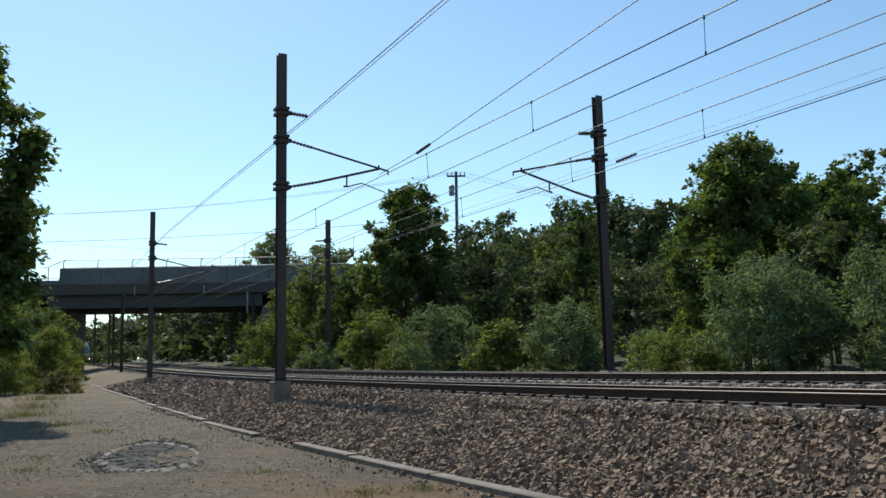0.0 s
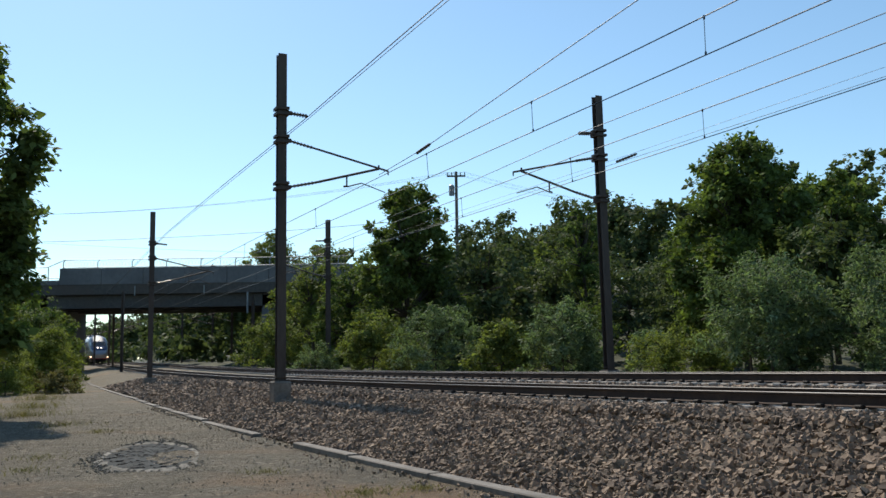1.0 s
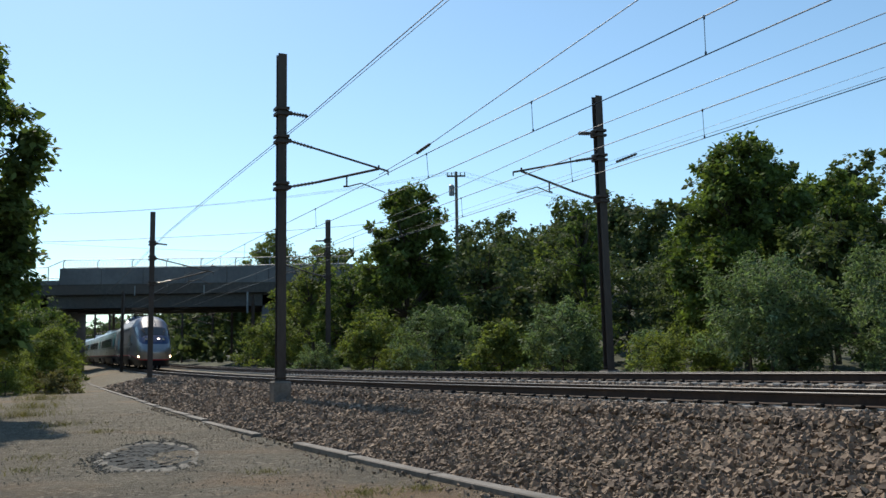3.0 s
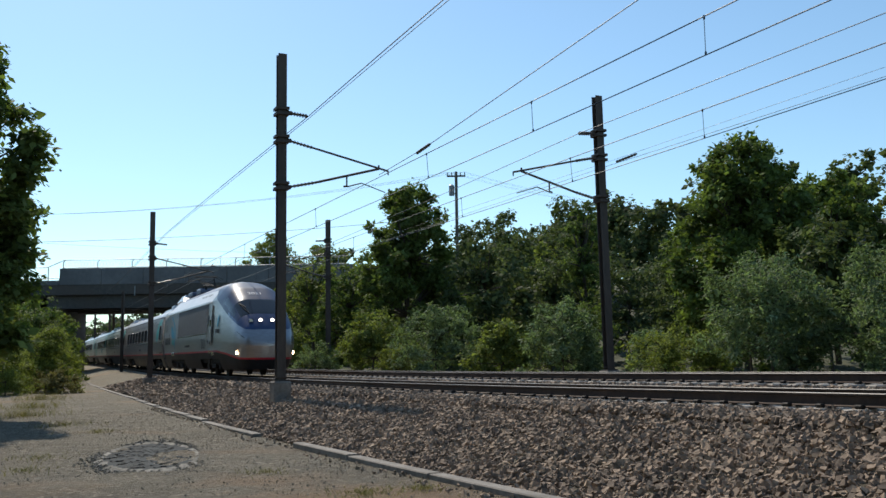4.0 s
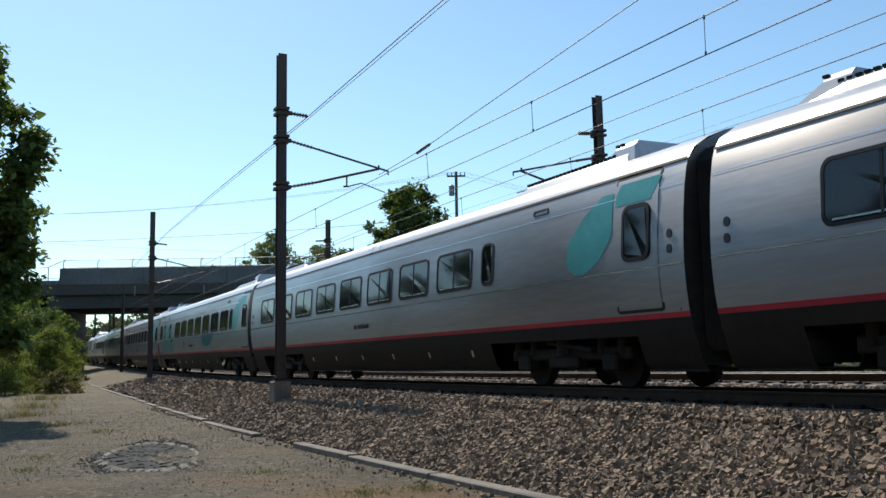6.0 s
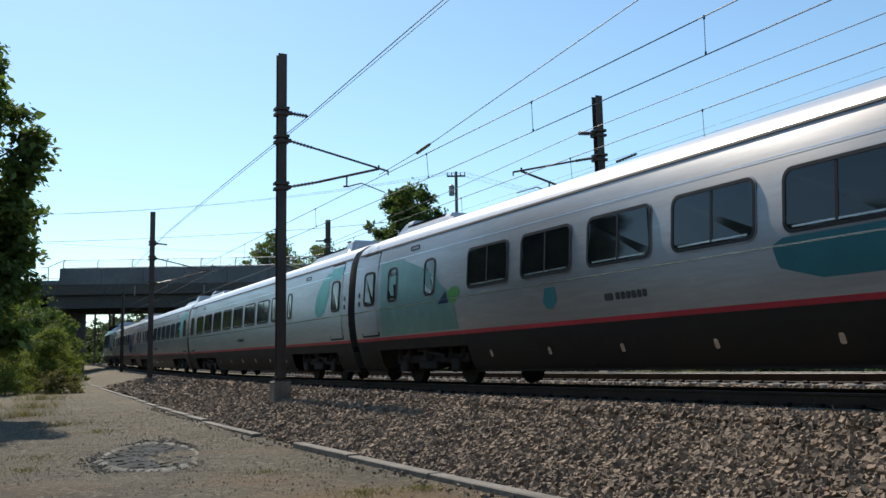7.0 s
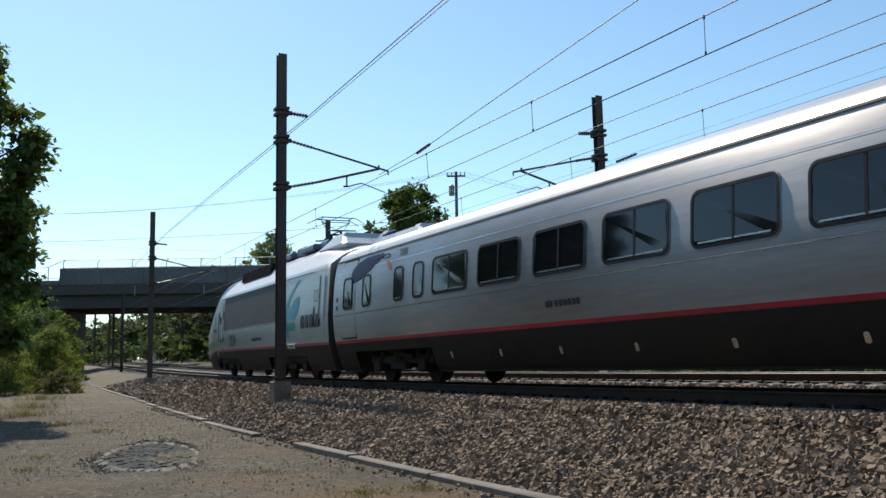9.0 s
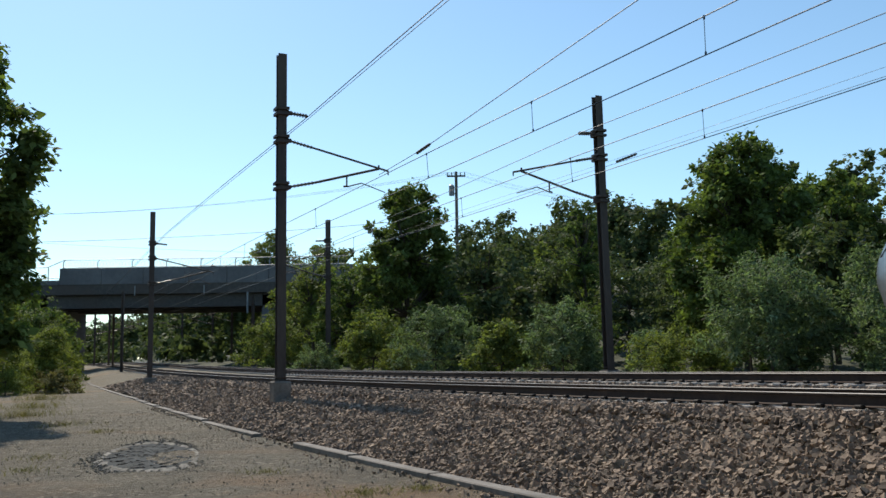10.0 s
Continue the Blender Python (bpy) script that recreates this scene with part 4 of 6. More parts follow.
# the power car's body: stations from its nose (distance, half width, roof height)
NOSE = [(0.0, 0.06, 1.40), (0.03, 0.36, 1.46), (0.08, 0.56, 1.54), (0.16, 0.76, 1.66), (0.3, 0.97, 1.86), (0.6, 1.17, 2.18), (1.2, 1.32, 2.72), (2.2, 1.41, 3.42), (3.3, 1.49, 3.98), (4.6, 1.54, 4.33), (6.0, 1.57, 4.46), (7.5, 1.57, 4.5), (18.6, 1.57, 4.5), (19.6, 1.56, 4.42), (21.1, 1.54, 4.08)]


SIDE_Z = [1.3, 1.5, 1.7, 1.9, 2.1, 2.6, 3.1, 3.466, 3.50, 4.08, 4.28, 4.42, 4.5]
SIDE_W = [1.545, 1.565, 1.578, 1.58, 1.572, 1.545, 1.515, 1.49, 1.475, 1.02, 0.74, 0.42, 0.0]


def power_w(z, half=1.57, top=4.5):
    """Half width of the power car at a height: upright to the gutter, then a flat slope to the roof; the nose rounds over."""
    if z <= 1.3:
        return half * float(np.interp(z, [0.3, 0.45, 1.1, 1.3], [0.80, 0.86, 0.98, 0.985]))
    if top == 4.5:
        return float(np.interp(z, SIDE_Z, SIDE_W)) * half / 1.57
    q = min((z - 1.3) / (top - 1.3), 1.0)
    s = q ** (1 / 0.75)
    return half * max(1 - s * s, 0.0) ** (0.45 / 2)


def power_body(car):
    h = POWER / 2
    us = np.concatenate([[0.0, 0.015, 0.03, 0.055, 0.08, 0.12, 0.16, 0.23], np.arange(0.3, 6.6, 0.075), np.linspace(6.6, 18.6, 13), [19.1, 19.6, 20.4, 21.1]])
    low = [0.32, 0.5, 0.8, 1.10, 1.18, 1.3]
    half, top = np.interp(us, *zip(*[(a, b) for a, b, c in NOSE])), np.interp(us, *zip(*[(a, c) for a, b, c in NOSE]))
    # smooth the nose
    for _ in range(3):
        half[9:-1] = (half[8:-2] + 2 * half[9:-1] + half[10:]) / 4
        top[9:-1] = (top[8:-2] + 2 * top[9:-1] + top[10:]) / 4
    rows, angles, N1, N2, N3 = [], [], 12, 14, 24
    for u, w, t in zip(us, half, top):
        zc = float(np.interp(u, [0.35, 0.6, 1.3, 2.3, 3.5, 4.3, 5.2, 6.2], [2.0, 2.03, 2.3, 2.65, 3.1, 3.4, 3.72, 4.06]))
        q = min((min(zc, t - 0.02) - 1.3) / (t - 1.3), 0.999)
        a2 = math.degrees(math.asin(max(q, 0.2) ** (1 / 0.75))) if u <= 6.2 else 56.0
        a1 = min(36.5, a2 * 0.75)
        ang = np.radians(np.concatenate([np.linspace(0, a1, N1 + 1)[1:], np.linspace(a1, a2, N2 + 1)[1:], np.linspace(a2, 90, N3 + 1)[1:]]))
        angles.append(list(np.degrees(ang)))
        zr = float(np.interp(u, [0, 0.8, 2.5, 4.2], [0.74, 0.76, 0.98, 1.10]))
        low = [0.32, 0.32 + 0.25 * (zr - 0.32), 0.32 + 0.6 * (zr - 0.32), zr, zr + 0.08, 1.3]
        pts = [(power_w(z, w), z) for z in low]
        pts += [(w * max(math.cos(a), 0) ** 0.45, 1.3 + (t - 1.3) * math.sin(a) ** 0.75) for a in ang]
        # behind the cab the section turns from the round nose to the sloped roof
        k = float(np.interp(u, [3.6, 6.0], [0, 1]))
        stretch = 1.0 / max(t - 3.5, 0.5)
        pts = [(p + k * (power_w(z if z < 3.5 else 3.5 + (z - 3.5) * stretch, w) - p), z) for p, z in pts]
        rows.append(pts)
    n = len(rows[0])

    def tuck(u, z):
        """The chin draws back towards the rails."""
        return 0.5 * max((1.25 - z) / 0.95, 0.0) ** 1.4 * math.exp(-u / 1.0)

    groups = {}
    for k in (-1, 1):
        for i in range(len(us) - 1):
            u = (us[i] + us[i + 1]) / 2
            for j in range(n - 1):
                q = j - 5              # 0 .. N1 lower side, .. N1 + N2 up to the paint line, then over the top
                up = q - N1 - N2
                if j < 3:
                    if (3.9 < u < 8.6 or 13.4 < u < 18.6) and j < 2:
                        continue
                    g = "skirt"
                elif j == 3:
                    g = "red_stripe"
                elif up >= 0 and 0.42 < u < 1.22:
                    g = "blue_band"
                elif 1.22 < u < 2.2 and up >= 9:
                    g = "windscreen"
                elif 1.75 < u < 3.3 and 3 <= up < 8:
                    g = "side_window"
                elif 1.22 < u < 2.5 and 0 <= up < 2:
                    g = "blue_band"
                elif up >= 0 and 0.42 < u < 6.4:
                    g = "cab_cap"
                elif up >= 0 and 6.4 <= u < 17.6:
                    g = "roof_deck"
                elif q >= N1 and u > 5.5:
                    g = "roof_side"
                else:
                    g = "body_side"
                groups.setdefault((g, k) if g == "side_window" else (g, 0), []).append((k, i, j))
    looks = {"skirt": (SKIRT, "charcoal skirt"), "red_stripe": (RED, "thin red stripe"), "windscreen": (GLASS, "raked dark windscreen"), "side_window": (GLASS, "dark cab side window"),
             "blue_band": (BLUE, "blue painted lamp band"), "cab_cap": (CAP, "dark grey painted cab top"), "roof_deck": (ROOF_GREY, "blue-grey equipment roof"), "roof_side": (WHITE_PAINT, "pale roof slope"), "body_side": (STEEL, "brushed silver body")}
    for (g, _), cells in groups.items():
        ids, verts, faces = {}, [], []
        for k, i, j in cells:
            q = []
            for a, b in ((i, j), (i, j + 1), (i + 1, j + 1), (i + 1, j)):
                if (k, a, b) not in ids:
                    ids[k, a, b] = len(verts)
                    w, z = rows[a][b]
                    verts.append((h - us[a] - tuck(us[a], z), k * w, z))
                q.append(ids[k, a, b])
            faces.append(q if k < 0 else q[::-1])
        part(g, mesh_of(g, verts, faces, True), looks[g][0], car, looks[g][1])
    for i, nm, lo, hi, mat in ((0, "nose_plate", 4, n, STEEL), (0, "nose_stripe", 3, 5, RED), (0, "nose_skirt", 0, 4, SKIRT), (len(us) - 1, "end_wall", 0, n, STEEL)):
        ring = [(h - us[i] - tuck(us[i], z), k * w, z) for k, part_row in ((-1, rows[i][lo:hi]), (1, rows[i][lo:hi][::-1])) for w, z in part_row]
        part(nm, mesh_of(nm, ring, [tuple(range(len(ring)))]), mat, car)
    return us, half, top


def power_car(what, number, lit):
    car = tagged(new("power_car"), what, "locomotive", "power cars of the train")
    h = POWER / 2
    us, half, top = power_body(car)

    def at(u, a, k):
        """A place on the nose: distance from its tip, angle up the side, side."""
        w, t = float(np.interp(u, us, half)), float(np.interp(u, us, top))
        return Vector((h - u, k * w * max(math.cos(radians(a)), 0) ** 0.45, 1.3 + (t - 1.3) * math.sin(radians(a)) ** 0.75))

    bm = bmesh.new()
    box(bm, -h + 0.6, h - 3.0, -1.3, 1.3, 0.62, 0.9)
    box(bm, h - 13.2, h - 8.8, -1.25, 1.25, 0.34, 0.7, 0.04)
    part("underframe", bm, UNDER, car)
    add_bogie(car, h - 6.1)
    add_bogie(car, h - 16.1)
    for k in (-1, 1):
        # lamps in the blue band
        for y, on in ((0.26, True), (0.66, False)):
            w, t = float(np.interp(0.86, us, half)), float(np.interp(0.86, us, top))
            a = math.degrees(math.acos(min(y / w, 1.0) ** (1 / 0.45)))
            p = at(0.86, a, k)
            bm = bmesh.new()
            rod(bm, p - Vector((0.07, 0, 0)), p + Vector((0.035, 0, 0)), 0.085, seg=14)
            # a short tube added round the lamp, cutting its glow off from the side
            hood = bmesh.new()
            for n in range(14):
                c, d = 2 * math.pi * n / 14, 2 * math.pi * (n + 1) / 14
                q = [p + Vector((e, r * math.cos(g), r * math.sin(g))) for g in (c, d) for r, e in ((0.088, 0.0), (0.088, 0.115), (0.096, 0.115), (0.105, -0.08))]
                v = [hood.verts.new(z) for z in q]
                for i in range(3):
                    hood.faces.new((v[i], v[i + 1], v[i + 5], v[i + 4]))
            part("added_lamp_hood", hood, BLUE, car)
            part("marker_lamp", bm, (LAMP if (lit and on) else LENS), car, "round headlamp in the blue band")
        p = Vector((h - 1.05, k * (float(np.interp(1.05, us, half)) - 0.10), 1.04))
        bm = bmesh.new()
        rod(bm, p - Vector((0.10, k * 0.10, 0)), p + Vector((0.10, k * 0.02, 0)), 0.085, seg=14)
        part("ditch_light", bm, AMBER if lit else LENS, car, "low warm ditch light")
        bm = bmesh.new()
        rod(bm, at(1.24, 78, k) + Vector((0.02, 0, 0.04)), at(1.75, 68, k) + Vector((0.03, 0, 0.05)), 0.016, seg=5)
        rod(bm, at(1.6, 76, k) + Vector((0.02, 0, 0.05)), at(2.05, 64, k) + Vector((0.03, 0, 0.05)), 0.02, seg=5)
        part("wiper", bm, RUBBER, car)
        bm = bmesh.new()
        pts = [at(u, 24, k) for u in (0.42, 0.6, 0.85, 1.0)]
        for a, b in zip(pts, pts[1:]):
            rod(bm, a, b, 0.012, seg=4)
        part("hatch_joint", bm, RUBBER, car)
        # body side
        x1, x0 = h - 6.1, h - 15.35
        outline = [(x0, 2.02), (x1, 2.02), (x1, 3.38), (x0, 3.38)]
        rows = [(z, x0, x1) for z in np.linspace(2.02, 3.38, 9)]
        gp = part("grille", film("grille", rows, power_w, k, 0.006), GRILLE, car, "long grey louvred grille panel")
        for x in np.linspace(x0, x1, 7)[1:-1]:
            part("grille_seam", film("grille_seam", [(z, x - 0.008, x + 0.008) for z in np.linspace(2.03, 3.37, 6)], power_w, k, 0.008), GRILLE, gp)
        for a, b in ((x1, x1 + 0.06), (x0 - 0.06, x0)):
            part("grille_edge", film("grille_edge", [(z, a, b) for z in np.linspace(2.0, 3.4, 6)], power_w, k, 0.01), RUBBER, car)
        part("side_moulding", film("side_moulding", [(1.97, h - 15.4, h - 6.05), (2.0, h - 15.4, h - 6.05)], power_w, k, 0.014), CHROME, car)
        part("gutter", film("gutter", [(3.40, -h + 0.5, h - 5.6), (3.41, -h + 0.5, h - 5.6), (3.485, -h + 0.5, h - 5.6), (3.50, -h + 0.5, h - 5.6)], power_w, k, 0.03), ROOF_WHITE, car)
        # cab door between two grab rails
        dx = h - 5.7
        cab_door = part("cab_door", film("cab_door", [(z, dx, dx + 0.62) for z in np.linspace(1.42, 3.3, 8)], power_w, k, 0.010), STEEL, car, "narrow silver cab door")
        part("door_pane", side_plate("door_pane", round_rect(dx + 0.2, dx + 0.44, 2.3, 2.62, 0.04, 2), power_w, k, 0.02), GLASS, cab_door)
        part("door_handle", side_plate("door_handle", round_rect(dx + 0.15, dx + 0.33, 1.48, 1.62, 0.03, 2), power_w, k, 0.02), INK, cab_door)
        for gx in (dx - 0.27, dx + 0.74):
            part("grab_recess", side_plate("grab_recess", round_rect(gx - 0.075, gx + 0.075, 1.52, 2.86, 0.06, 2), power_w, k, 0.010), INK, car, "tall dark grab-rail recess")
            bm = bmesh.new()
            for za, zb in ((1.6, 2.1), (2.1, 2.78)):
                rod(bm, (gx, k * (power_w(za) + 0.04), za), (gx, k * (power_w(zb) + 0.04), zb), 0.018, seg=6)
            part("grab_rail", bm, CHROME, car)
        for sx, sz, sw in ((dx + 0.65, 1.10, 0.30), (dx - 0.15, 1.20, 0.22), (dx + 0.1, 0.78, 0.2), (dx + 0.1, 0.45, 0.2)):
            bm = bmesh.new()
            box(bm, sx, sx + sw, min(k * 1.45, k * 1.62), max(k * 1.45, k * 1.62), sz, sz + 0.03)
            box(bm, sx + 0.02, sx + sw - 0.02, min(k * 1.5, k * 1.56), max(k * 1.5, k * 1.56), sz - 0.16, sz)
            part("cab_step", bm, CHROME if sz > 1.0 else UNDER, car)
        bm = bmesh.new()
        box(bm, h - 17.6, h - 16.7, min(k * 1.40, k * 1.60), max(k * 1.40, k * 1.60), 1.02, 1.2, 0.02)
        part("equipment_box", bm, CHROME, car, "pale box above the rear bogie")
        # end grab rail and a small hatch
        bm = bmesh.new()
        rod(bm, (-h + 1.05, k * (power_w(1.9) + 0.06), 1.9), (-h + 1.05, k * (power_w(3.2) + 0.06), 3.2), 0.03, seg=6)
        part("end_rail", bm, CHROME, car, "upright bright grab rail")
        part("side_hatch", side_ring("side_hatch", round_rect(-h + 1.5, -h + 1.85, 2.45, 2.8, 0.03, 2), round_rect(-h + 1.52, -h + 1.83, 2.47, 2.78, 0.02, 2), power_w, k, 0.008, 0.006), GRILLE, car)
        part("body_seam", film("body_seam", [(z, -h + 0.72, -h + 0.745) for z in np.linspace(1.3, 3.4, 10)], power_w, k, 0.006), RUBBER, car)
        # wing emblem: three leaf-shaped films
        ex = h - 16.25
        for rows, mat in ((shape_rows([(1.36, ex - 0.55), (1.7, ex - 0.42), (2.2, ex - 0.32), (2.6, ex - 0.62), (2.9, ex - 1.05), (3.26, ex - 1.9)], [(1.36, ex - 0.40), (1.7, ex - 0.10), (2.2, ex + 0.02), (2.6, ex - 0.20), (2.9, ex - 0.62), (3.26, ex - 1.88 + 0.4)]), CYAN),
                          (shape_rows([(2.0, ex - 1.35), (2.3, ex - 1.75), (2.62, ex - 1.85), (2.72, ex - 1.7)], [(2.0, ex - 0.45), (2.3, ex - 0.5), (2.62, ex - 1.1), (2.72, ex - 1.5)]), CYAN),
                          (shape_rows([(1.62, ex - 1.2), (1.8, ex - 1.35), (1.93, ex - 1.25)], [(1.62, ex - 0.5), (1.8, ex - 0.42), (1.93, ex - 0.46)], 6), TEAL)):
            part("emblem_leaf", film("emblem_leaf", rows, power_w, k), mat, car, "blue-green wing emblem leaf")
        # wordmark as plain bars
        bars("wordmark_bar", [0.37, 0.33, 0.37, 0.08, 0.37] if k < 0 else [0.37, 0.08, 0.37, 0.33, 0.37], h - 20.25, 1.66, 0.42, power_w, k, INK, car)
        bars("wordmark_bar", [0.14, 0.12, 0.14, 0.05, 0.14], h - 4.3, 1.95, 0.19, lambda z: power_w(z, 1.525, 4.2), k, INK, car)
        rows = shape_rows([(2.2, h - 3.95), (2.4, h - 4.15), (2.6, h - 4.05), (2.78, h - 3.75)], [(2.2, h - 3.85), (2.4, h - 3.65), (2.6, h - 3.6), (2.78, h - 3.65)], 7)
        part("emblem_leaf", film("emblem_leaf", rows, lambda z: power_w(z, 1.52, 4.15), k), CYAN, car)
        bars("wordmark_bar", [0.25, 0.15, 0.15, 0.15, 0.15, 0.15, 0.15], h - 12.9, 1.42, 0.13, power_w, k, INK, car, 0.06)
        if k < 0:
            lettering("number", number, 0.68, INK, car, pose(h - 7.85, -power_w(1.3) - 0.014, 1.30, 93.2, 0, 0), "dark running number", 0.92)
        else:
            lettering("number", number, 0.68, INK, car, pose(h - 7.2, power_w(1.3) + 0.014, 1.30, 93.2, 0, 180), "dark running number", 0.92)
        # roof slope vents, on the right-hand side alone
        for x in (h - 9.7, h - 8.95, h - 7.95, h - 7.45) if k < 0 else ():
            for n in range(4):
                part("roof_vent", film("roof_vent", [(3.84, x + 0.14 * n, x + 0.14 * n + 0.08), (3.93, x + 0.14 * n, x + 0.14 * n + 0.08)], power_w, k, 0.012), GRILLE, car)
    # number over the windscreen
    p = at(2.72, 88, -1)
    tilt = math.degrees(math.atan2(at(3.0, 90, 1).z - at(2.45, 90, 1).z, 0.55))
    m = Matrix.Translation((p.x, 0.0, p.z + 0.03)) @ Matrix.Rotation(radians(90), 4, "Z") @ Matrix.Rotation(radians(tilt), 4, "X") @ Matrix.Translation((-0.42, -0.15, 0))
    lettering("number", number, 0.33, PALE_INK, car, m, "pale running number over the windscreen")
    # roof gear
    # the cooler leans on the left-hand roof slope
    vs = [(x, y, z) for x in (h - 12.6, h - 7.9) for y, z in ((0.3, 4.2), (1.185, 3.93), (1.075, 4.33), (0.3, 4.52))]
    cooler = part("cooler_box", mesh_of("cooler_box", vs, [(0, 1, 2, 3), (7, 6, 5, 4), (0, 4, 5, 1), (1, 5, 6, 2), (2, 6, 7, 3), (3, 7, 4, 0)]), UNDER, car, "dark brown louvred roof cooler")
    for n in range(7):
        f = (n + 0.5) / 7
        y, z = 1.185 - 0.11 * f, 3.93 + 0.40 * f
        bm = bmesh.new()
        box(bm, h - 12.55, h - 7.95, y - 0.01, y + 0.03, z, z + 0.022)
        part("cooler_slat", bm, RAIL, cooler)
    for n in range(6):
        bm = bmesh.new()
        x = h - 12.6 + n * 0.94
        rod(bm, (x, 1.20, 3.95), (x, 1.09, 4.35), 0.022, seg=5)
        part("cooler_rib", bm, RAIL, cooler)
    for x, l, w, t in ((13.0, 1.1, 0.75, 4.62), (14.3, 1.0, 0.6, 4.72), (15.5, 1.6, 0.8, 4.60), (17.2, 0.8, 0.6, 4.66)):
        bm = bmesh.new()
        box(bm, h - x - l, h - x, -w, w, 4.35, t, 0.06)
        part("roof_equipment", bm, ROOF_GREY, car, "blue-grey roof equipment housing")
    bm = bmesh.new()
    for x in np.arange(-h + 4.6, h - 12.6, 1.3):
        rod(bm, (x, -0.45, 4.55), (x, -0.45, 4.74), 0.06, seg=8)
        rod(bm, (x, 0.3, 4.55), (x, 0.3, 4.70), 0.05, seg=8)
    rod(bm, (-h + 5.2, -0.45, 4.73), (h - 12.6, -0.45, 4.73), 0.02, seg=5)
    part("busbar", bm, UNDER, car)
    bm = bmesh.new()
    box(bm, -h + 0.9, -h + 3.6, -0.9, 0.9, 4.1, 4.62, 0.12)
    for v in bm.verts:
        if v.co.z > 4.3:
            v.co.x = -h + 2.1 + (v.co.x + h - 2.25) * 0.5
            v.co.y *= 0.8
    part("roof_fairing", bm, ROOF_WHITE, car, "pale sloped roof fairing")
    bm = bmesh.new()
    rod(bm, (h - 7.6, -0.95, 4.3), (h - 7.65, -1.0, 4.75), 0.035, seg=6)
    part("aerial", bm, RUBBER, car)
    return car


def pantograph(car, x, lifted, d=1):
    """A single-arm pantograph on the roof at x, its head at the height lifted."""
    bm = bmesh.new()
    for k in (-0.45, 0.45):
        rod(bm, (x - 0.5, k, 4.45), (x - 0.5, k, 4.78), 0.046, seg=8)
        rod(bm, (x + 0.5, k, 4.45), (x + 0.5, k, 4.78), 0.046, seg=8)
        rod(bm, (x - 0.6, k, 4.80), (x + 0.6, k, 4.80), 0.023, seg=6)
    rod(bm, (x + 0.5, -0.5, 4.80), (x + 0.5, 0.5, 4.80), 0.033, seg=6)
    frame_part = part("pantograph_base", bm, UNDER, car, "dark pantograph base frame")
    bm = bmesh.new()
    for k in (-0.12, 0.12):
        rod(bm, (x - d * 0.3, k, 4.85), (x + d * 1.95, k, 5.14), 0.023, seg=6)
    rod(bm, (x + d * 1.95, -0.2, 5.14), (x + d * 1.95, 0.2, 5.14), 0.026, seg=6)
    hx = x + d * 1.45
    for k in (-1, 1):
        rod(bm, (x + d * 1.95, k * 0.12, 5.14), (hx, k * 0.5, lifted - 0.12), 0.016, seg=6)
        rod(bm, (x + d * 1.0, k * 0.12, 5.02), (hx, k * 0.5, lifted - 0.12), 0.010, seg=5)
    rod(bm, (hx, -0.5, lifted - 0.12), (hx, 0.5, lifted - 0.12), 0.014, seg=6)
    part("pantograph_arm", bm, UNDER, frame_part)
    bm = bmesh.new()
    for dx in (-0.32, 0.32):
        rod(bm, (hx + dx, -0.6, lifted), (hx + dx, 0.6, lifted), 0.018, seg=6)
        for k in (-1, 1):
            rod(bm, (hx + dx, k * 0.6, lifted), (hx + dx, k * 0.92, lifted - 0.16), 0.014, seg=6)
    for k in (-0.5, 0.5):
        rod(bm, (hx - 0.32, k, lifted), (hx + 0.32, k, lifted), 0.013, seg=5)
        rod(bm, (hx, k, lifted - 0.12), (hx, k, lifted), 0.013, seg=5)
    part("pantograph_head", bm, UNDER, frame_part)


CARS = []      # (car, nose-side end's distance behind the train's nose, length, turned round, bogie distances from that end)
front = power_car("streamlined silver power car with lit headlights and blue nose band", "2021", True)
pantograph(front, POWER / 2 - 14.3, 5.48, -1)
CARS.append((front, 0.0, POWER, False))
BIG = 1.76


def row(first, step, count):
    return [(first + step * k, BIG) for k in range(count)]


ENDS = [(21.14, 0.60), (23.34, 0.60)]
# each coach: its windows, doors, tint, swoosh, number
KINDS = [
    ([(5.83, 0.52)] + row(6.8, 2.25, 8), [0.80], "teal", None, "3406"),
    ([(6.25, 0.52)] + row(7.22, 2.25, 8), [0.90], "teal", None, ""),
    ([(3.35, 0.60)] + row(4.27, 2.25, 7) + ENDS, [0.45, 24.66], "teal", 10.25, ""),
    ([(6.25, 0.52)] + row(7.22, 2.15, 8), [0.90, 24.7], "teal", None, ""),
    (row(2.98, 2.113, 8) + [(19.98, 0.60)] + ENDS, [0.85, 24.70], "teal", 4.25, ""),
    ([(5.3, 0.55)] + row(6.45, 2.25, 6) + [(19.95, 0.62)] + ENDS, [24.50], "navy", None, ""),
]
LOOKS = ["brushed steel first coach with teal swoosh and red stripe", "brushed steel coach with teal swoosh beside its door", "brushed steel coach with teal patches near both ends", "brushed steel coach with teal swoosh and long windows", "brushed steel coach with small windows at its end", "brushed steel coach with navy and orange film"]
for n, (windows, doors, tint, extra, number) in enumerate(KINDS):
    CARS.append((coach(LOOKS[n], windows, doors, tint, extra, number), POWER + n * COACH, COACH, False))
back = power_car("streamlined silver power car at the train's tail", "2024", False)
pantograph(back, POWER / 2 - 18.5, 5.48, 1)
CARS.append((back, POWER + 6 * COACH, POWER, True))


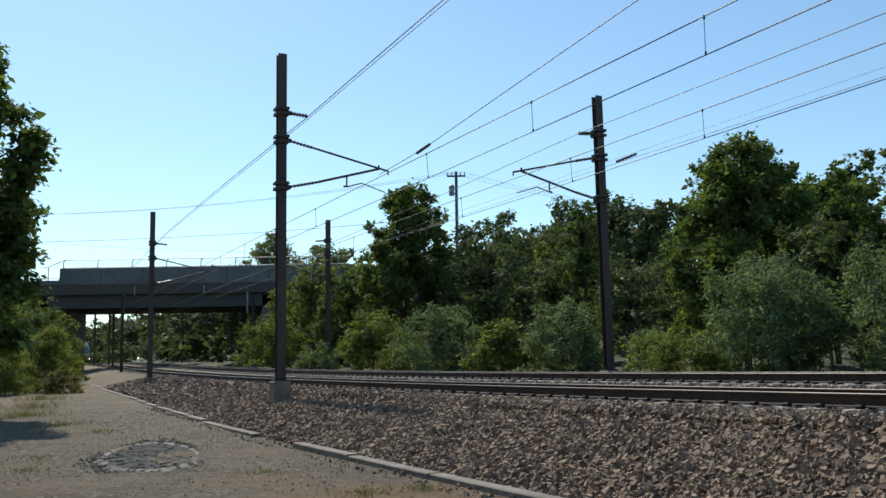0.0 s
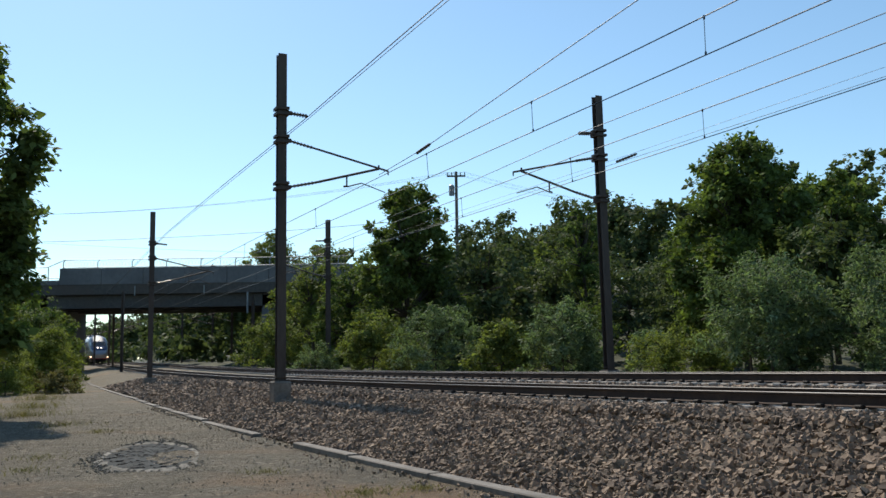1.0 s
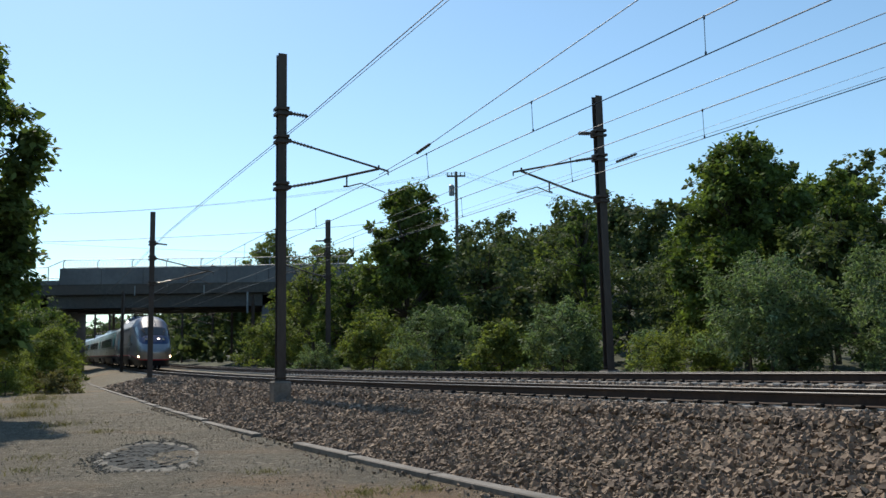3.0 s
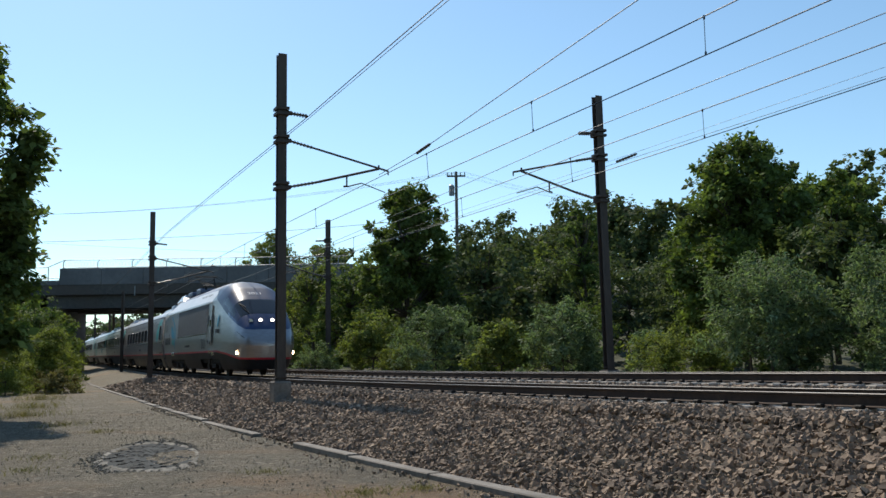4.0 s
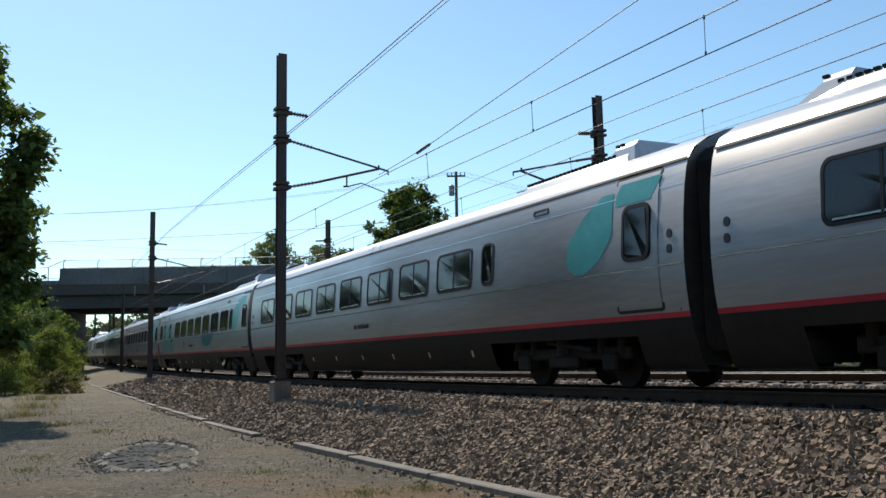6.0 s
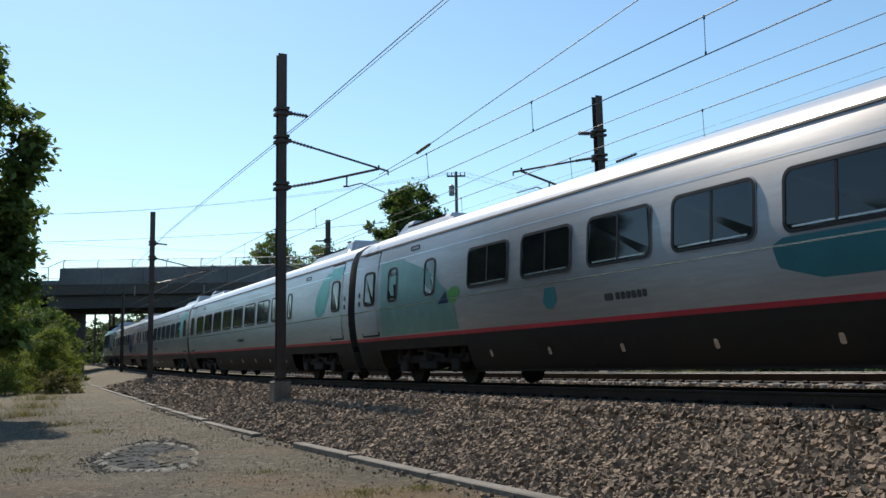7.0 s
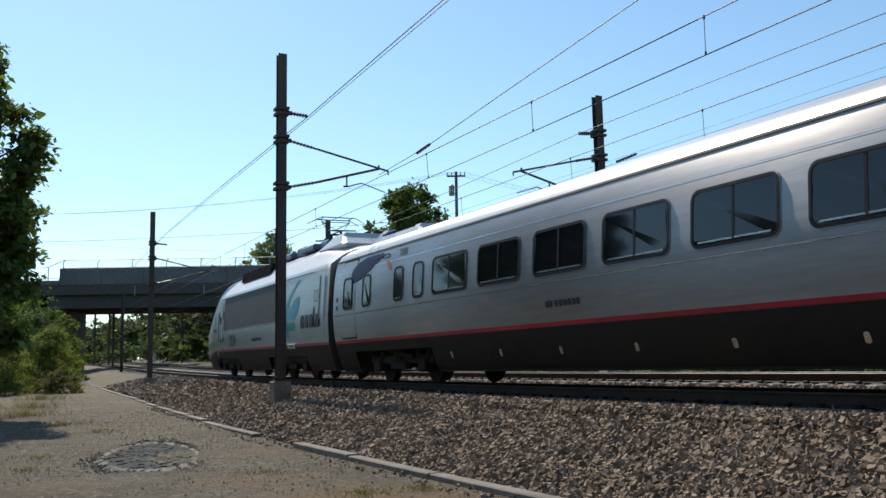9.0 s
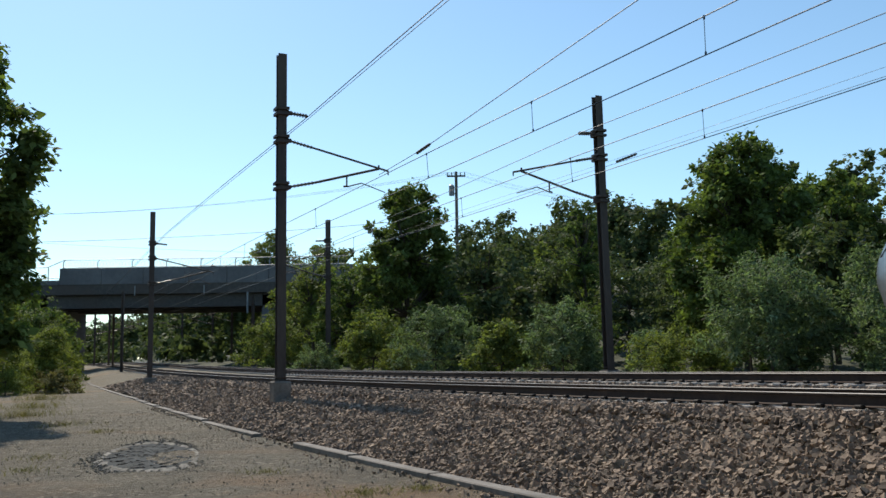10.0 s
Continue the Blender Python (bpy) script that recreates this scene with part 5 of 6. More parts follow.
# metres by which the train runs ahead of its mean speed, by time
LEAD_T = [0.0, 4.0, 5.0, 5.5, 7.0, 7.5, 8.0, 8.5, 9.0, 9.5, 10.0]
LEAD = [0.0, 0.0, 0.12, -0.05, -0.5, -0.15, 0.0, -0.35, -0.58, 0.0, 0.5]


def car_pose(t, start, length, turned):
    """Where a car stands on the rails at t seconds, by its two bogies."""
    mid = S0 + V * t + float(np.interp(t, LEAD_T, LEAD)) - start - length / 2
    a, b = Vector(line(mid + 8.5, 0.0)), Vector(line(mid - 8.5, 0.0))
    f = (a - b).normalized()
    if turned:
        f = -f
    left = Vector((0, 0, 1)).cross(f).normalized()
    m = Matrix((f, left, f.cross(left))).transposed().to_4x4()
    return Matrix.Translation((a + b) / 2) @ m

# ---- ballast stones ----
def scatter_stones(name, pts, size, seed, faces12=True):
    """Angular stones of uneven shape at the points, as one mesh."""
    rng = np.random.default_rng(seed)
    n = len(pts)
    if faces12:
        base = np.array([(x, y, z) for x in (-1, 1) for y in (-1, 1) for z in (-1, 1)], float) * 0.62
        quads = np.array([(0, 1, 3, 2), (4, 6, 7, 5), (0, 4, 5, 1), (2, 3, 7, 6), (0, 2, 6, 4), (1, 5, 7, 3)])
    m = len(base)
    v = base[None] + rng.uniform(-0.28, 0.28, (n, m, 3))
    v *= rng.uniform(0.55, 1.3, (n, 1, 3)) * (size[:, None, None] / 2)
    q = rng.normal(size=(n, 4))
    q /= np.linalg.norm(q, axis=1)[:, None]
    w, x, y, z = q.T
    R = np.stack([1 - 2 * (y * y + z * z), 2 * (x * y - z * w), 2 * (x * z + y * w), 2 * (x * y + z * w), 1 - 2 * (x * x + z * z), 2 * (y * z - x * w), 2 * (x * z - y * w), 2 * (y * z + x * w), 1 - 2 * (x * x + y * y)], -1).reshape(n, 3, 3)
    v = np.einsum("nij,nmj->nmi", R, v) + pts[:, None, :]
    f = quads[None] + (np.arange(n) * m)[:, None, None]
    return mesh_of(name, v.reshape(-1, 3), f.reshape(-1, 4))


def build_ballast():
    rng = np.random.default_rng(3)
    out, sizes = [], []
    for s0, s1, o0, o1, per, size in ((-20, -1, 1.3, 5.0, 440, 0.075), (-36, -20, 1.3, 5.0, 205, 0.10), (-62, -36, 1.3, 5.0, 75, 0.14), (-40, 1, -1.2, 1.2, 30, 0.08), (-45, -4, -2.9, -1.3, 150, 0.09), (-45, -4, -5.0, -3.0, 30, 0.09), (-40, -4, -7.2, -5.4, 50, 0.09), (-36, -4, 5.0, 5.6, 26, 0.055)):
        n = int((s1 - s0) * (o1 - o0) * per)
        s, o = rng.uniform(s0, s1, n), rng.uniform(o0, o1, n)
        z = ground_rel(s, o) + rng.uniform(-0.25, 0.35, n) * size
        z += np.where((np.abs(o) < 1.3), 0.02, 0) + np.where((o > 1.3) & (o < 2.6), 0.035, 0)
        out.append(line(s, o, z))
        sizes.append(np.full(n, size) * rng.uniform(0.6, 1.5, n))
    me = scatter_stones("ballast", np.concatenate(out), np.concatenate(sizes), 5)
    tagged(part("ballast", me, STONE), "brown-grey crushed stone ballast sloping to the kerb", "ballast", kind="stuff")
    # loose grit on the trodden ground
    n = 9000
    s, o = rng.uniform(-34, -4, n), rng.uniform(5.3, 12.5, n)
    me = scatter_stones("loose_stones", line(s, o, ground_rel(s, o) + 0.01), rng.uniform(0.008, 0.028, n) * rng.uniform(0.6, 1.3, n), 6)
    tagged(part("loose_stones", me, GRIT), "loose brown pebbles strewn over the ground", "stones", kind="stuff")


build_ballast()


# ---- plants ----
def leaf_mesh(name, lobes, count, size, seed, droop=0.0, clump=0.30, long=1.7, fill=0.35):
    """Leaves in clumps over and in the lobes: each lobe (x, y, z, rx, ry, rz)."""
    rng = np.random.default_rng(seed)
    big = np.array(lobes, float)
    # each lobe breaks up into smaller bosses, most of them on its upper side
    sub = 6
    e = rng.normal(size=(len(big), sub, 3)) + np.array([0, 0, 0.35])
    e /= np.linalg.norm(e, axis=2)[..., None]
    ctr = big[:, None, :3] + e * big[:, None, 3:] * rng.uniform(0.55, 0.92, (len(big), sub, 1))
    lob = np.concatenate([ctr, big[:, None, 3:] * rng.uniform(0.30, 0.58, (len(big), sub, 1)) * np.array([1, 1, 0.8])], 2).reshape(-1, 6)
    area = lob[:, 3] * lob[:, 4] + lob[:, 4] * lob[:, 5] + lob[:, 3] * lob[:, 5]
    nc = max(count // 14, 1)
    which = rng.choice(len(lob), nc, p=area / area.sum())
    d = rng.normal(size=(nc, 3))
    d /= np.linalg.norm(d, axis=1)[:, None]
    d[:, 2] = np.where(d[:, 2] < -0.35, -d[:, 2], d[:, 2])
    rad = np.where(rng.random(nc) < fill * 0.6, rng.uniform(0.3, 0.8, nc), rng.uniform(0.86, 1.12, nc))
    c = lob[which, :3] + d * lob[which, 3:] * rad[:, None]
    # a dense heart of larger leaves behind the bosses
    heart = rng.random(nc) < 0.24
    pick = rng.choice(len(big), nc, p=(big[:, 3:].prod(1) ** 0.67) / (big[:, 3:].prod(1) ** 0.67).sum())
    inner = big[pick, :3] + d * big[pick, 3:] * rng.uniform(0.1, 0.62, nc)[:, None]
    c = np.where(heart[:, None], inner, c)
    k = 14
    spread = (clump * 0.55 + heart * clump * 0.2)[:, None, None] * rng.uniform(0.5, 1.4, (nc, 1, 1))
    p = c[:, None] + rng.normal(size=(nc, k, 3)) * spread * np.array([1, 1, 0.8])
    p = p.reshape(-1, 3)
    out = np.repeat(d, k, 0)
    n = len(p)
    grow = np.repeat(np.where(heart, 1.7, np.where(rad < 0.86, 1.3, 1.0)), k)
    # blades lie roughly square to the boss they grow on and point out and down
    nr = out * 0.75 + np.array([0, 0, 0.5]) + rng.normal(size=(n, 3)) * 0.5
    nr /= np.linalg.norm(nr, axis=1)[:, None]
    ax = rng.normal(size=(n, 3)) + out * 0.5
    ax[:, 2] -= droop
    ax -= nr * np.sum(ax * nr, axis=1)[:, None] * 0.9
    ax /= np.linalg.norm(ax, axis=1)[:, None] + 1e-9
    sd_ = np.cross(ax, nr)
    sd_ /= np.linalg.norm(sd_, axis=1)[:, None] + 1e-9
    L = (size * grow * rng.uniform(0.6, 1.35, n))[:, None]
    w = L / long
    mid = p + ax * L * 0.45
    v = np.stack([p, mid + sd_ * w * 0.5, p + ax * L, mid - sd_ * w * 0.5], 1).reshape(-1, 3)
    f = (np.arange(n) * 4)[:, None] + np.arange(4)[None]
    return mesh_of(name, v, f)


def tapered(bm, pts, r0, r1, seg=7):
    for i in range(len(pts) - 1):
        f, g = i / (len(pts) - 1), (i + 1) / (len(pts) - 1)
        rod(bm, pts[i], pts[i + 1], r0 + (r1 - r0) * f, r0 + (r1 - r0) * g, seg)


def plant(kind, what, cat, lobes, leaves, size, mat, seed, trunk=0.12, group="", droop=0.0, clump=0.3, long=1.7):
    """A tree or shrub with its foot at the origin: a stem with limbs into each lobe, and a crown of leaves."""
    rnd = random.Random(seed)
    ob = tagged(new(kind), what, cat, group)
    bm = bmesh.new()
    hi = max(l[2] for l in lobes)
    stem = [Vector((0, 0, -0.4))] + [Vector((rnd.uniform(-0.1, 0.1) * hi * 0.2, rnd.uniform(-0.1, 0.1) * hi * 0.2, hi * f)) for f in (0.3, 0.6, 0.95)]
    tapered(bm, stem, trunk, trunk * 0.3)
    part("trunk", bm, BARK, ob)
    bm = bmesh.new()
    for l in lobes:
        a = stem[1] if l[2] < hi * 0.55 else stem[2]
        b = Vector(l[:3])
        tapered(bm, [a, a.lerp(b, 0.5) + Vector((0, 0, 0.1 * l[5])), b], trunk * 0.5, trunk * 0.12, 5)
        for _ in range(3):
            e = b + Vector((rnd.uniform(-1, 1) * l[3], rnd.uniform(-1, 1) * l[4], rnd.uniform(-0.4, 1) * l[5])) * 0.75
            tapered(bm, [b, e], trunk * 0.14, trunk * 0.05, 3)
    tagged(part("branch_work", bm, BARK, ob), kind="stuff")
    part("crown", leaf_mesh("crown", lobes, leaves, size, seed, droop, clump, long), mat, ob, "crown of many small leaves")
    return ob


def lobes_of(seed, radius, z0, z1, n, flat=1.0, peak=0.55):
    """Uneven lobes on the shell of a rounded crown between two heights, round a fuller core."""
    rnd = random.Random(seed)
    mid, tall = z0 + (z1 - z0) * (1 - peak), z1 - z0
    out = [(0, 0, z0 + tall * 0.42, radius * 0.58, radius * 0.58, tall * 0.36), (0, 0, z0 + tall * 0.62, radius * 0.45, radius * 0.45, tall * 0.28)]
    for k in range(n):
        f = (k + 0.5) / n
        z = z0 + tall * (0.06 + 0.90 * f)
        q = (z - mid) / ((z1 - mid) if z > mid else (mid - z0 + 0.35 * tall))
        w = radius * math.sqrt(max(1 - q * q, 0.03))
        a = k * 2.4 + rnd.uniform(-0.5, 0.5)
        r = radius * rnd.uniform(0.15, 0.33) * (0.7 + 0.3 * w / radius)
        d = max(w - r * 0.8, 0) * rnd.uniform(0.7, 1.22)
        out.append((d * math.cos(a), d * math.sin(a), z, r, r, r * rnd.uniform(0.7, 1.1) * flat))
    return out


def put(ob, x, y, z=None, turn=0.0, size=1.0):
    ob.matrix_basis = Matrix.Translation((x, y, foot(x, y) if z is None else z)) @ Matrix.Rotation(turn, 4, "Z")
    return ob


def plan_so(x, y):
    """s and o of a place in plan."""
    s = -(x * -TX + y * -TY)
    for _ in range(6):
        p, q = line(s, 0.0), line(s + 0.5, 0.0)
        t = (q - p)[:2] / 0.5
        s += float(np.dot(np.array([x, y]) - p[:2], t))
    p, r = line(s, 0.0)[:2], line(s, 1.0)[:2]
    return s, float(np.dot(np.array([x, y]) - p, r - p))


def foot(x, y):
    s, o = plan_so(x, y)
    return float(ground_rel(s, o) + rise(s)) - 0.05


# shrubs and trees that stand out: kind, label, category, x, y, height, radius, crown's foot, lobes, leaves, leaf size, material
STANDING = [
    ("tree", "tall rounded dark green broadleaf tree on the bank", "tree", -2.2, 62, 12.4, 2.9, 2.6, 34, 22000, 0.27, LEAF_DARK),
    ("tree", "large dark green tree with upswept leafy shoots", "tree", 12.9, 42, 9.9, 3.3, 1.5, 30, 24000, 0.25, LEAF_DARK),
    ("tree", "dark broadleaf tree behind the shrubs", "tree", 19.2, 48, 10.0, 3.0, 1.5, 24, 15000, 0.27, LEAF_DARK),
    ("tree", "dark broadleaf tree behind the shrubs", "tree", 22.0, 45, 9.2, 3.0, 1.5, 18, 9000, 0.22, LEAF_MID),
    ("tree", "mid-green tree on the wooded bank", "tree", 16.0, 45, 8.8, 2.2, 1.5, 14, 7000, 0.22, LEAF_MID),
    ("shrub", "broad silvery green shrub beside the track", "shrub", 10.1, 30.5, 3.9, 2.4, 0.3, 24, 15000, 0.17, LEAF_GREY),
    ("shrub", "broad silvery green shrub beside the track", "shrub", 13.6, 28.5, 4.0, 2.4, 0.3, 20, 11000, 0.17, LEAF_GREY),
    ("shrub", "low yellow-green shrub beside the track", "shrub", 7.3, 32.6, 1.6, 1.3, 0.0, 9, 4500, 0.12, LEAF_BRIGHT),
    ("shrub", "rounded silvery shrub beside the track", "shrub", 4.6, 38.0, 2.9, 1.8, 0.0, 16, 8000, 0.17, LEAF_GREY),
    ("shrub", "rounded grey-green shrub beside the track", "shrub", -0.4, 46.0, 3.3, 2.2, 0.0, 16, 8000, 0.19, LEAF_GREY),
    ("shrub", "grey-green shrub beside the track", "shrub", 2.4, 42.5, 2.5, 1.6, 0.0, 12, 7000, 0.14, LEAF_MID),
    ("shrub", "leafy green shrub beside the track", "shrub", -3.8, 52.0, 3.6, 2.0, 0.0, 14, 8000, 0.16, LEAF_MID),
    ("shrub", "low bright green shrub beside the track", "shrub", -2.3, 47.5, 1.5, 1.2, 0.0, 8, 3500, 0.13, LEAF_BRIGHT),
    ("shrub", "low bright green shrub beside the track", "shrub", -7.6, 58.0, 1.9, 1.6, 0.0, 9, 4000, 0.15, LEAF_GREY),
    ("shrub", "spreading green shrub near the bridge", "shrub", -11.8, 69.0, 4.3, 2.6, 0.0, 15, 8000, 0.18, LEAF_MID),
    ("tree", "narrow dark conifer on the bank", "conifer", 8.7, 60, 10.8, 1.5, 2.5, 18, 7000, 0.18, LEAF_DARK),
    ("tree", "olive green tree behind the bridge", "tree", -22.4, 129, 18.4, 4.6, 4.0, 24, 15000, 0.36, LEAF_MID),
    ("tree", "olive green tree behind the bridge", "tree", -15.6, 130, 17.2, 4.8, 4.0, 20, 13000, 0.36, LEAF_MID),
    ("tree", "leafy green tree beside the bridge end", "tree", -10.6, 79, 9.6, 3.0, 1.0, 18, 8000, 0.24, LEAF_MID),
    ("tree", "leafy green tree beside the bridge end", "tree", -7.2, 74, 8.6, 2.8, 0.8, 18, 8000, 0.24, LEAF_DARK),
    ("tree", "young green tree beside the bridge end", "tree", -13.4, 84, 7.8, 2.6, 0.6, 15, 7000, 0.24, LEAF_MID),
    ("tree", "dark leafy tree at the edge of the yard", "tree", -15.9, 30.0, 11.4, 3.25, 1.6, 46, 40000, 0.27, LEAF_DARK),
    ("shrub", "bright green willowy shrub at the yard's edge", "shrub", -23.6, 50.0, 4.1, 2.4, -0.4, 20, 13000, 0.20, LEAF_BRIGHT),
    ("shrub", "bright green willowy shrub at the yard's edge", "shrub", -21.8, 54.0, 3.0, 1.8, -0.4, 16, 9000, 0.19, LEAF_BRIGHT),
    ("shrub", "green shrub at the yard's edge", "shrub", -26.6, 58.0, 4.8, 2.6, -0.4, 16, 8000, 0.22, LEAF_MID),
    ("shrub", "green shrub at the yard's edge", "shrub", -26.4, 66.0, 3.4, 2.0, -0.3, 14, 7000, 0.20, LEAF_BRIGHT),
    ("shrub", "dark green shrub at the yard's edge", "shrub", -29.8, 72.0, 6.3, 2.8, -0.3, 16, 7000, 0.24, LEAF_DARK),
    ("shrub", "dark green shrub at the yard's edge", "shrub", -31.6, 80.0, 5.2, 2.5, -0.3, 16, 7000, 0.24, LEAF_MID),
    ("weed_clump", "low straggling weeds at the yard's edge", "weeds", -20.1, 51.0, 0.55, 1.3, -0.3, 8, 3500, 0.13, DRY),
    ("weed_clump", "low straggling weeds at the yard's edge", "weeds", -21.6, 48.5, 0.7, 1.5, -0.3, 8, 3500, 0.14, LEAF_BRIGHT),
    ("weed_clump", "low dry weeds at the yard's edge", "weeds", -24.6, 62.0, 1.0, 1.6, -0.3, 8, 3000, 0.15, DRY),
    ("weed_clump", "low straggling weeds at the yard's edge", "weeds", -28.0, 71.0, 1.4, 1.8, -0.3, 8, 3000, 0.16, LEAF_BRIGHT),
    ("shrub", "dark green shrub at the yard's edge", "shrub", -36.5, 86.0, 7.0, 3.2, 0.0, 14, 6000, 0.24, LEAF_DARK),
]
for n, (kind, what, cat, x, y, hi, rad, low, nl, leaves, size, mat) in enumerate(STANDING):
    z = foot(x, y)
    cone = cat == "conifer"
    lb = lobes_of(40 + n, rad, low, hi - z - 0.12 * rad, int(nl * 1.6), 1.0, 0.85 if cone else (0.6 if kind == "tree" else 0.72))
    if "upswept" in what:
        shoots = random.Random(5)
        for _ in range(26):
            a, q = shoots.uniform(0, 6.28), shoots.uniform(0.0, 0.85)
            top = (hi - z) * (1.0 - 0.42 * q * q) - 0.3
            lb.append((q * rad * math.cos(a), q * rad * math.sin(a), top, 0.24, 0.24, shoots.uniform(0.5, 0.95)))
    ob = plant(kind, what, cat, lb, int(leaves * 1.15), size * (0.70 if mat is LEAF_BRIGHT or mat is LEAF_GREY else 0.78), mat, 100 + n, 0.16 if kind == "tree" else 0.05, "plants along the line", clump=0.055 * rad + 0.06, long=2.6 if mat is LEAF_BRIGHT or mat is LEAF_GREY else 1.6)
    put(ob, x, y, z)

# the thicket that fills the bank, row behind row
MODELS = []
for n, (mat, hi, rad, nl, leaves, size) in enumerate([(LEAF_MID, 4.4, 2.1, 18, 3600, 0.23), (LEAF_DARK, 5.2, 2.2, 18, 3600, 0.25), (LEAF_GREY, 3.4, 2.0, 16, 3800, 0.21), (LEAF_FAR, 6.5, 2.7, 20, 3600, 0.28), (LEAF_MID, 7.5, 2.8, 20, 3600, 0.29)]):
    MODELS.append(plant("shrub" if hi < 6 else "tree", ["leafy mid-green shrub in the bank thicket", "dark green shrub in the bank thicket", "grey-green shrub in the bank thicket", "slim green tree in the bank thicket", "leafy green tree in the bank thicket"][n], "shrub" if hi < 6 else "tree",
                        lobes_of(70 + n, rad, 0.0, hi, nl), int(leaves * 1.25), size * 0.78, mat, 200 + n, 0.08, "thicket on the bank", clump=0.26))
rnd = random.Random(11)
used = [False] * len(MODELS)


def place_model(k, s, o, size):
    p = line(s, o, float(ground_rel(s, o)) - 0.05)
    m = Matrix.Translation(p) @ Matrix.Rotation(rnd.uniform(0, 6.28), 4, "Z") @ Matrix.Diagonal((size, size, size * rnd.uniform(0.9, 1.1), 1))
    if not used[k]:
        MODELS[k].matrix_basis = m
        used[k] = True
    else:
        copy_thing(MODELS[k], m)


for s in np.arange(-98, 2, 3.6):
    place_model(rnd.choice([0, 1, 2]), s + rnd.uniform(-0.8, 0.8), -11.6 + rnd.uniform(-0.6, 0.6), rnd.uniform(0.5, 0.8))
for s in np.arange(-100, 0, 3.8):
    place_model(rnd.choice([0, 1, 2, 3]), s + rnd.uniform(-1, 1), -15.5 + rnd.uniform(-1, 1), rnd.uniform(0.95, 1.2) * float(np.interp(s, [-50, -30], [1.0, 0.72])))
for s in np.arange(-104, -4, 4.4):
    place_model(rnd.choice([1, 3, 3, 4]), s + rnd.uniform(-1, 1), -21.0 + rnd.uniform(-1.5, 1.5), rnd.uniform(0.9, 1.15) * float(np.interp(s, [-62, -40], [1.0, 0.66])))
for s in np.arange(-118, -10, 6.0):
    place_model(rnd.choice([3, 4]), s + rnd.uniform(-2, 2), -29.0 + rnd.uniform(-2, 2), rnd.uniform(0.9, 1.15) * float(np.interp(s, [-62, -40], [1.0, 0.75])))


# distant woods on the hill and beyond the bridge
def build_woods():
    rw = random.Random(8)
    for rows, count, size, seed in (((-40, -52), 80000, 0.42, 77), ((-66, -84, -106, -135), 46000, 0.72, 76)):
        lobes = []
        for o in rows:
            for s in np.arange(2.3 * o - 45, 0.72 * o - 12, 5.5 - o / 60):
                p = line(s + rw.uniform(-2, 2), o + rw.uniform(-4, 4))
                z = float(ground_rel(s, o)) + float(rise(s))
                hi = rw.uniform(8.5, 13.0) * float(np.interp(s, [-110, -85, -50], [1.0, 0.82, 0.34]))
                r = rw.uniform(2.4, 3.6)
                lobes.append((p[0], p[1], z + hi * 0.68, r, r, hi * 0.32))
                lobes.append((p[0] + rw.uniform(-2, 2), p[1] + rw.uniform(-2, 2), z + hi * 0.35, r, r, hi * 0.3))
        me = leaf_mesh("hillside_woods", lobes, count, size, seed, clump=0.45, long=1.4)
        tagged(part("hillside_woods", me, LEAF_FAR), "dense green woods covering the hillside", "woods", kind="stuff")
    lobes = []
    for s in np.arange(-420, -126, 5.5):
        for o in (-12, -17, -24, -33, -44):
            p = line(s + rw.uniform(-2, 2), o + rw.uniform(-2, 2))
            z = float(ground_rel(s, o)) + float(rise(s))
            hi = rw.uniform(3, 5) if o > -15 else rw.uniform(10.5, 14.5)
            lobes.append((p[0], p[1], z + hi * 0.5, 2.8, 2.8, hi * 0.5))
        for o in (9, 14, 20, 28):
            if s < -150:
                p = line(s, o + rw.uniform(-1, 1))
                hi = rw.uniform(6, 9)
                lobes.append((p[0], p[1], float(rise(s)) + hi * 0.45, 2.8, 2.8, hi * 0.5))
    me = leaf_mesh("lineside_woods", lobes, 95000, 0.8, 78, clump=0.55, long=1.4)
    tagged(part("lineside_woods", me, LEAF_FAR), "green woods lining the track beyond the bridge", "woods", kind="stuff")

    lobes = []
    for x in np.arange(-190, 40, 6.0):
        y = 330 + rw.uniform(-12, 12) + 0.2 * x
        hi = rw.uniform(13, 19)
        lobes.append((x, y, hi * 0.45, 5.0, 5.0, hi * 0.5))
    me = leaf_mesh("distant_woods", lobes, 16000, 1.9, 79, clump=1.3, long=1.3)
    tagged(part("distant_woods", me, LEAF_FAR), "distant green woods closing the view", "woods", kind="stuff")
    # unseen trees behind the camera, placed to darken the reflections in the train
    lobes = []
    for s in np.arange(-150, 340, 5.0):
        for o in ((27, 33) if s < 10 else (16, 21, 28)):
            p = line(s + rw.uniform(-1, 1), o + rw.uniform(-1.5, 1.5))
            hi = rw.uniform(9.5, 13.0) if s < 10 else rw.uniform(14.0, 20.0)
            lobes.append((p[0], p[1], -1.0 + hi * 0.5, 3.0, 3.0, hi * 0.5))
    me = leaf_mesh("reflected_woods", lobes, 70000, 1.25, 80, clump=0.6, long=1.4)
    tagged(part("reflected_woods", me, LEAF_FAR), "unseen green woods behind the camera, darkening the train's reflections", "woods", kind="stuff")


build_woods()


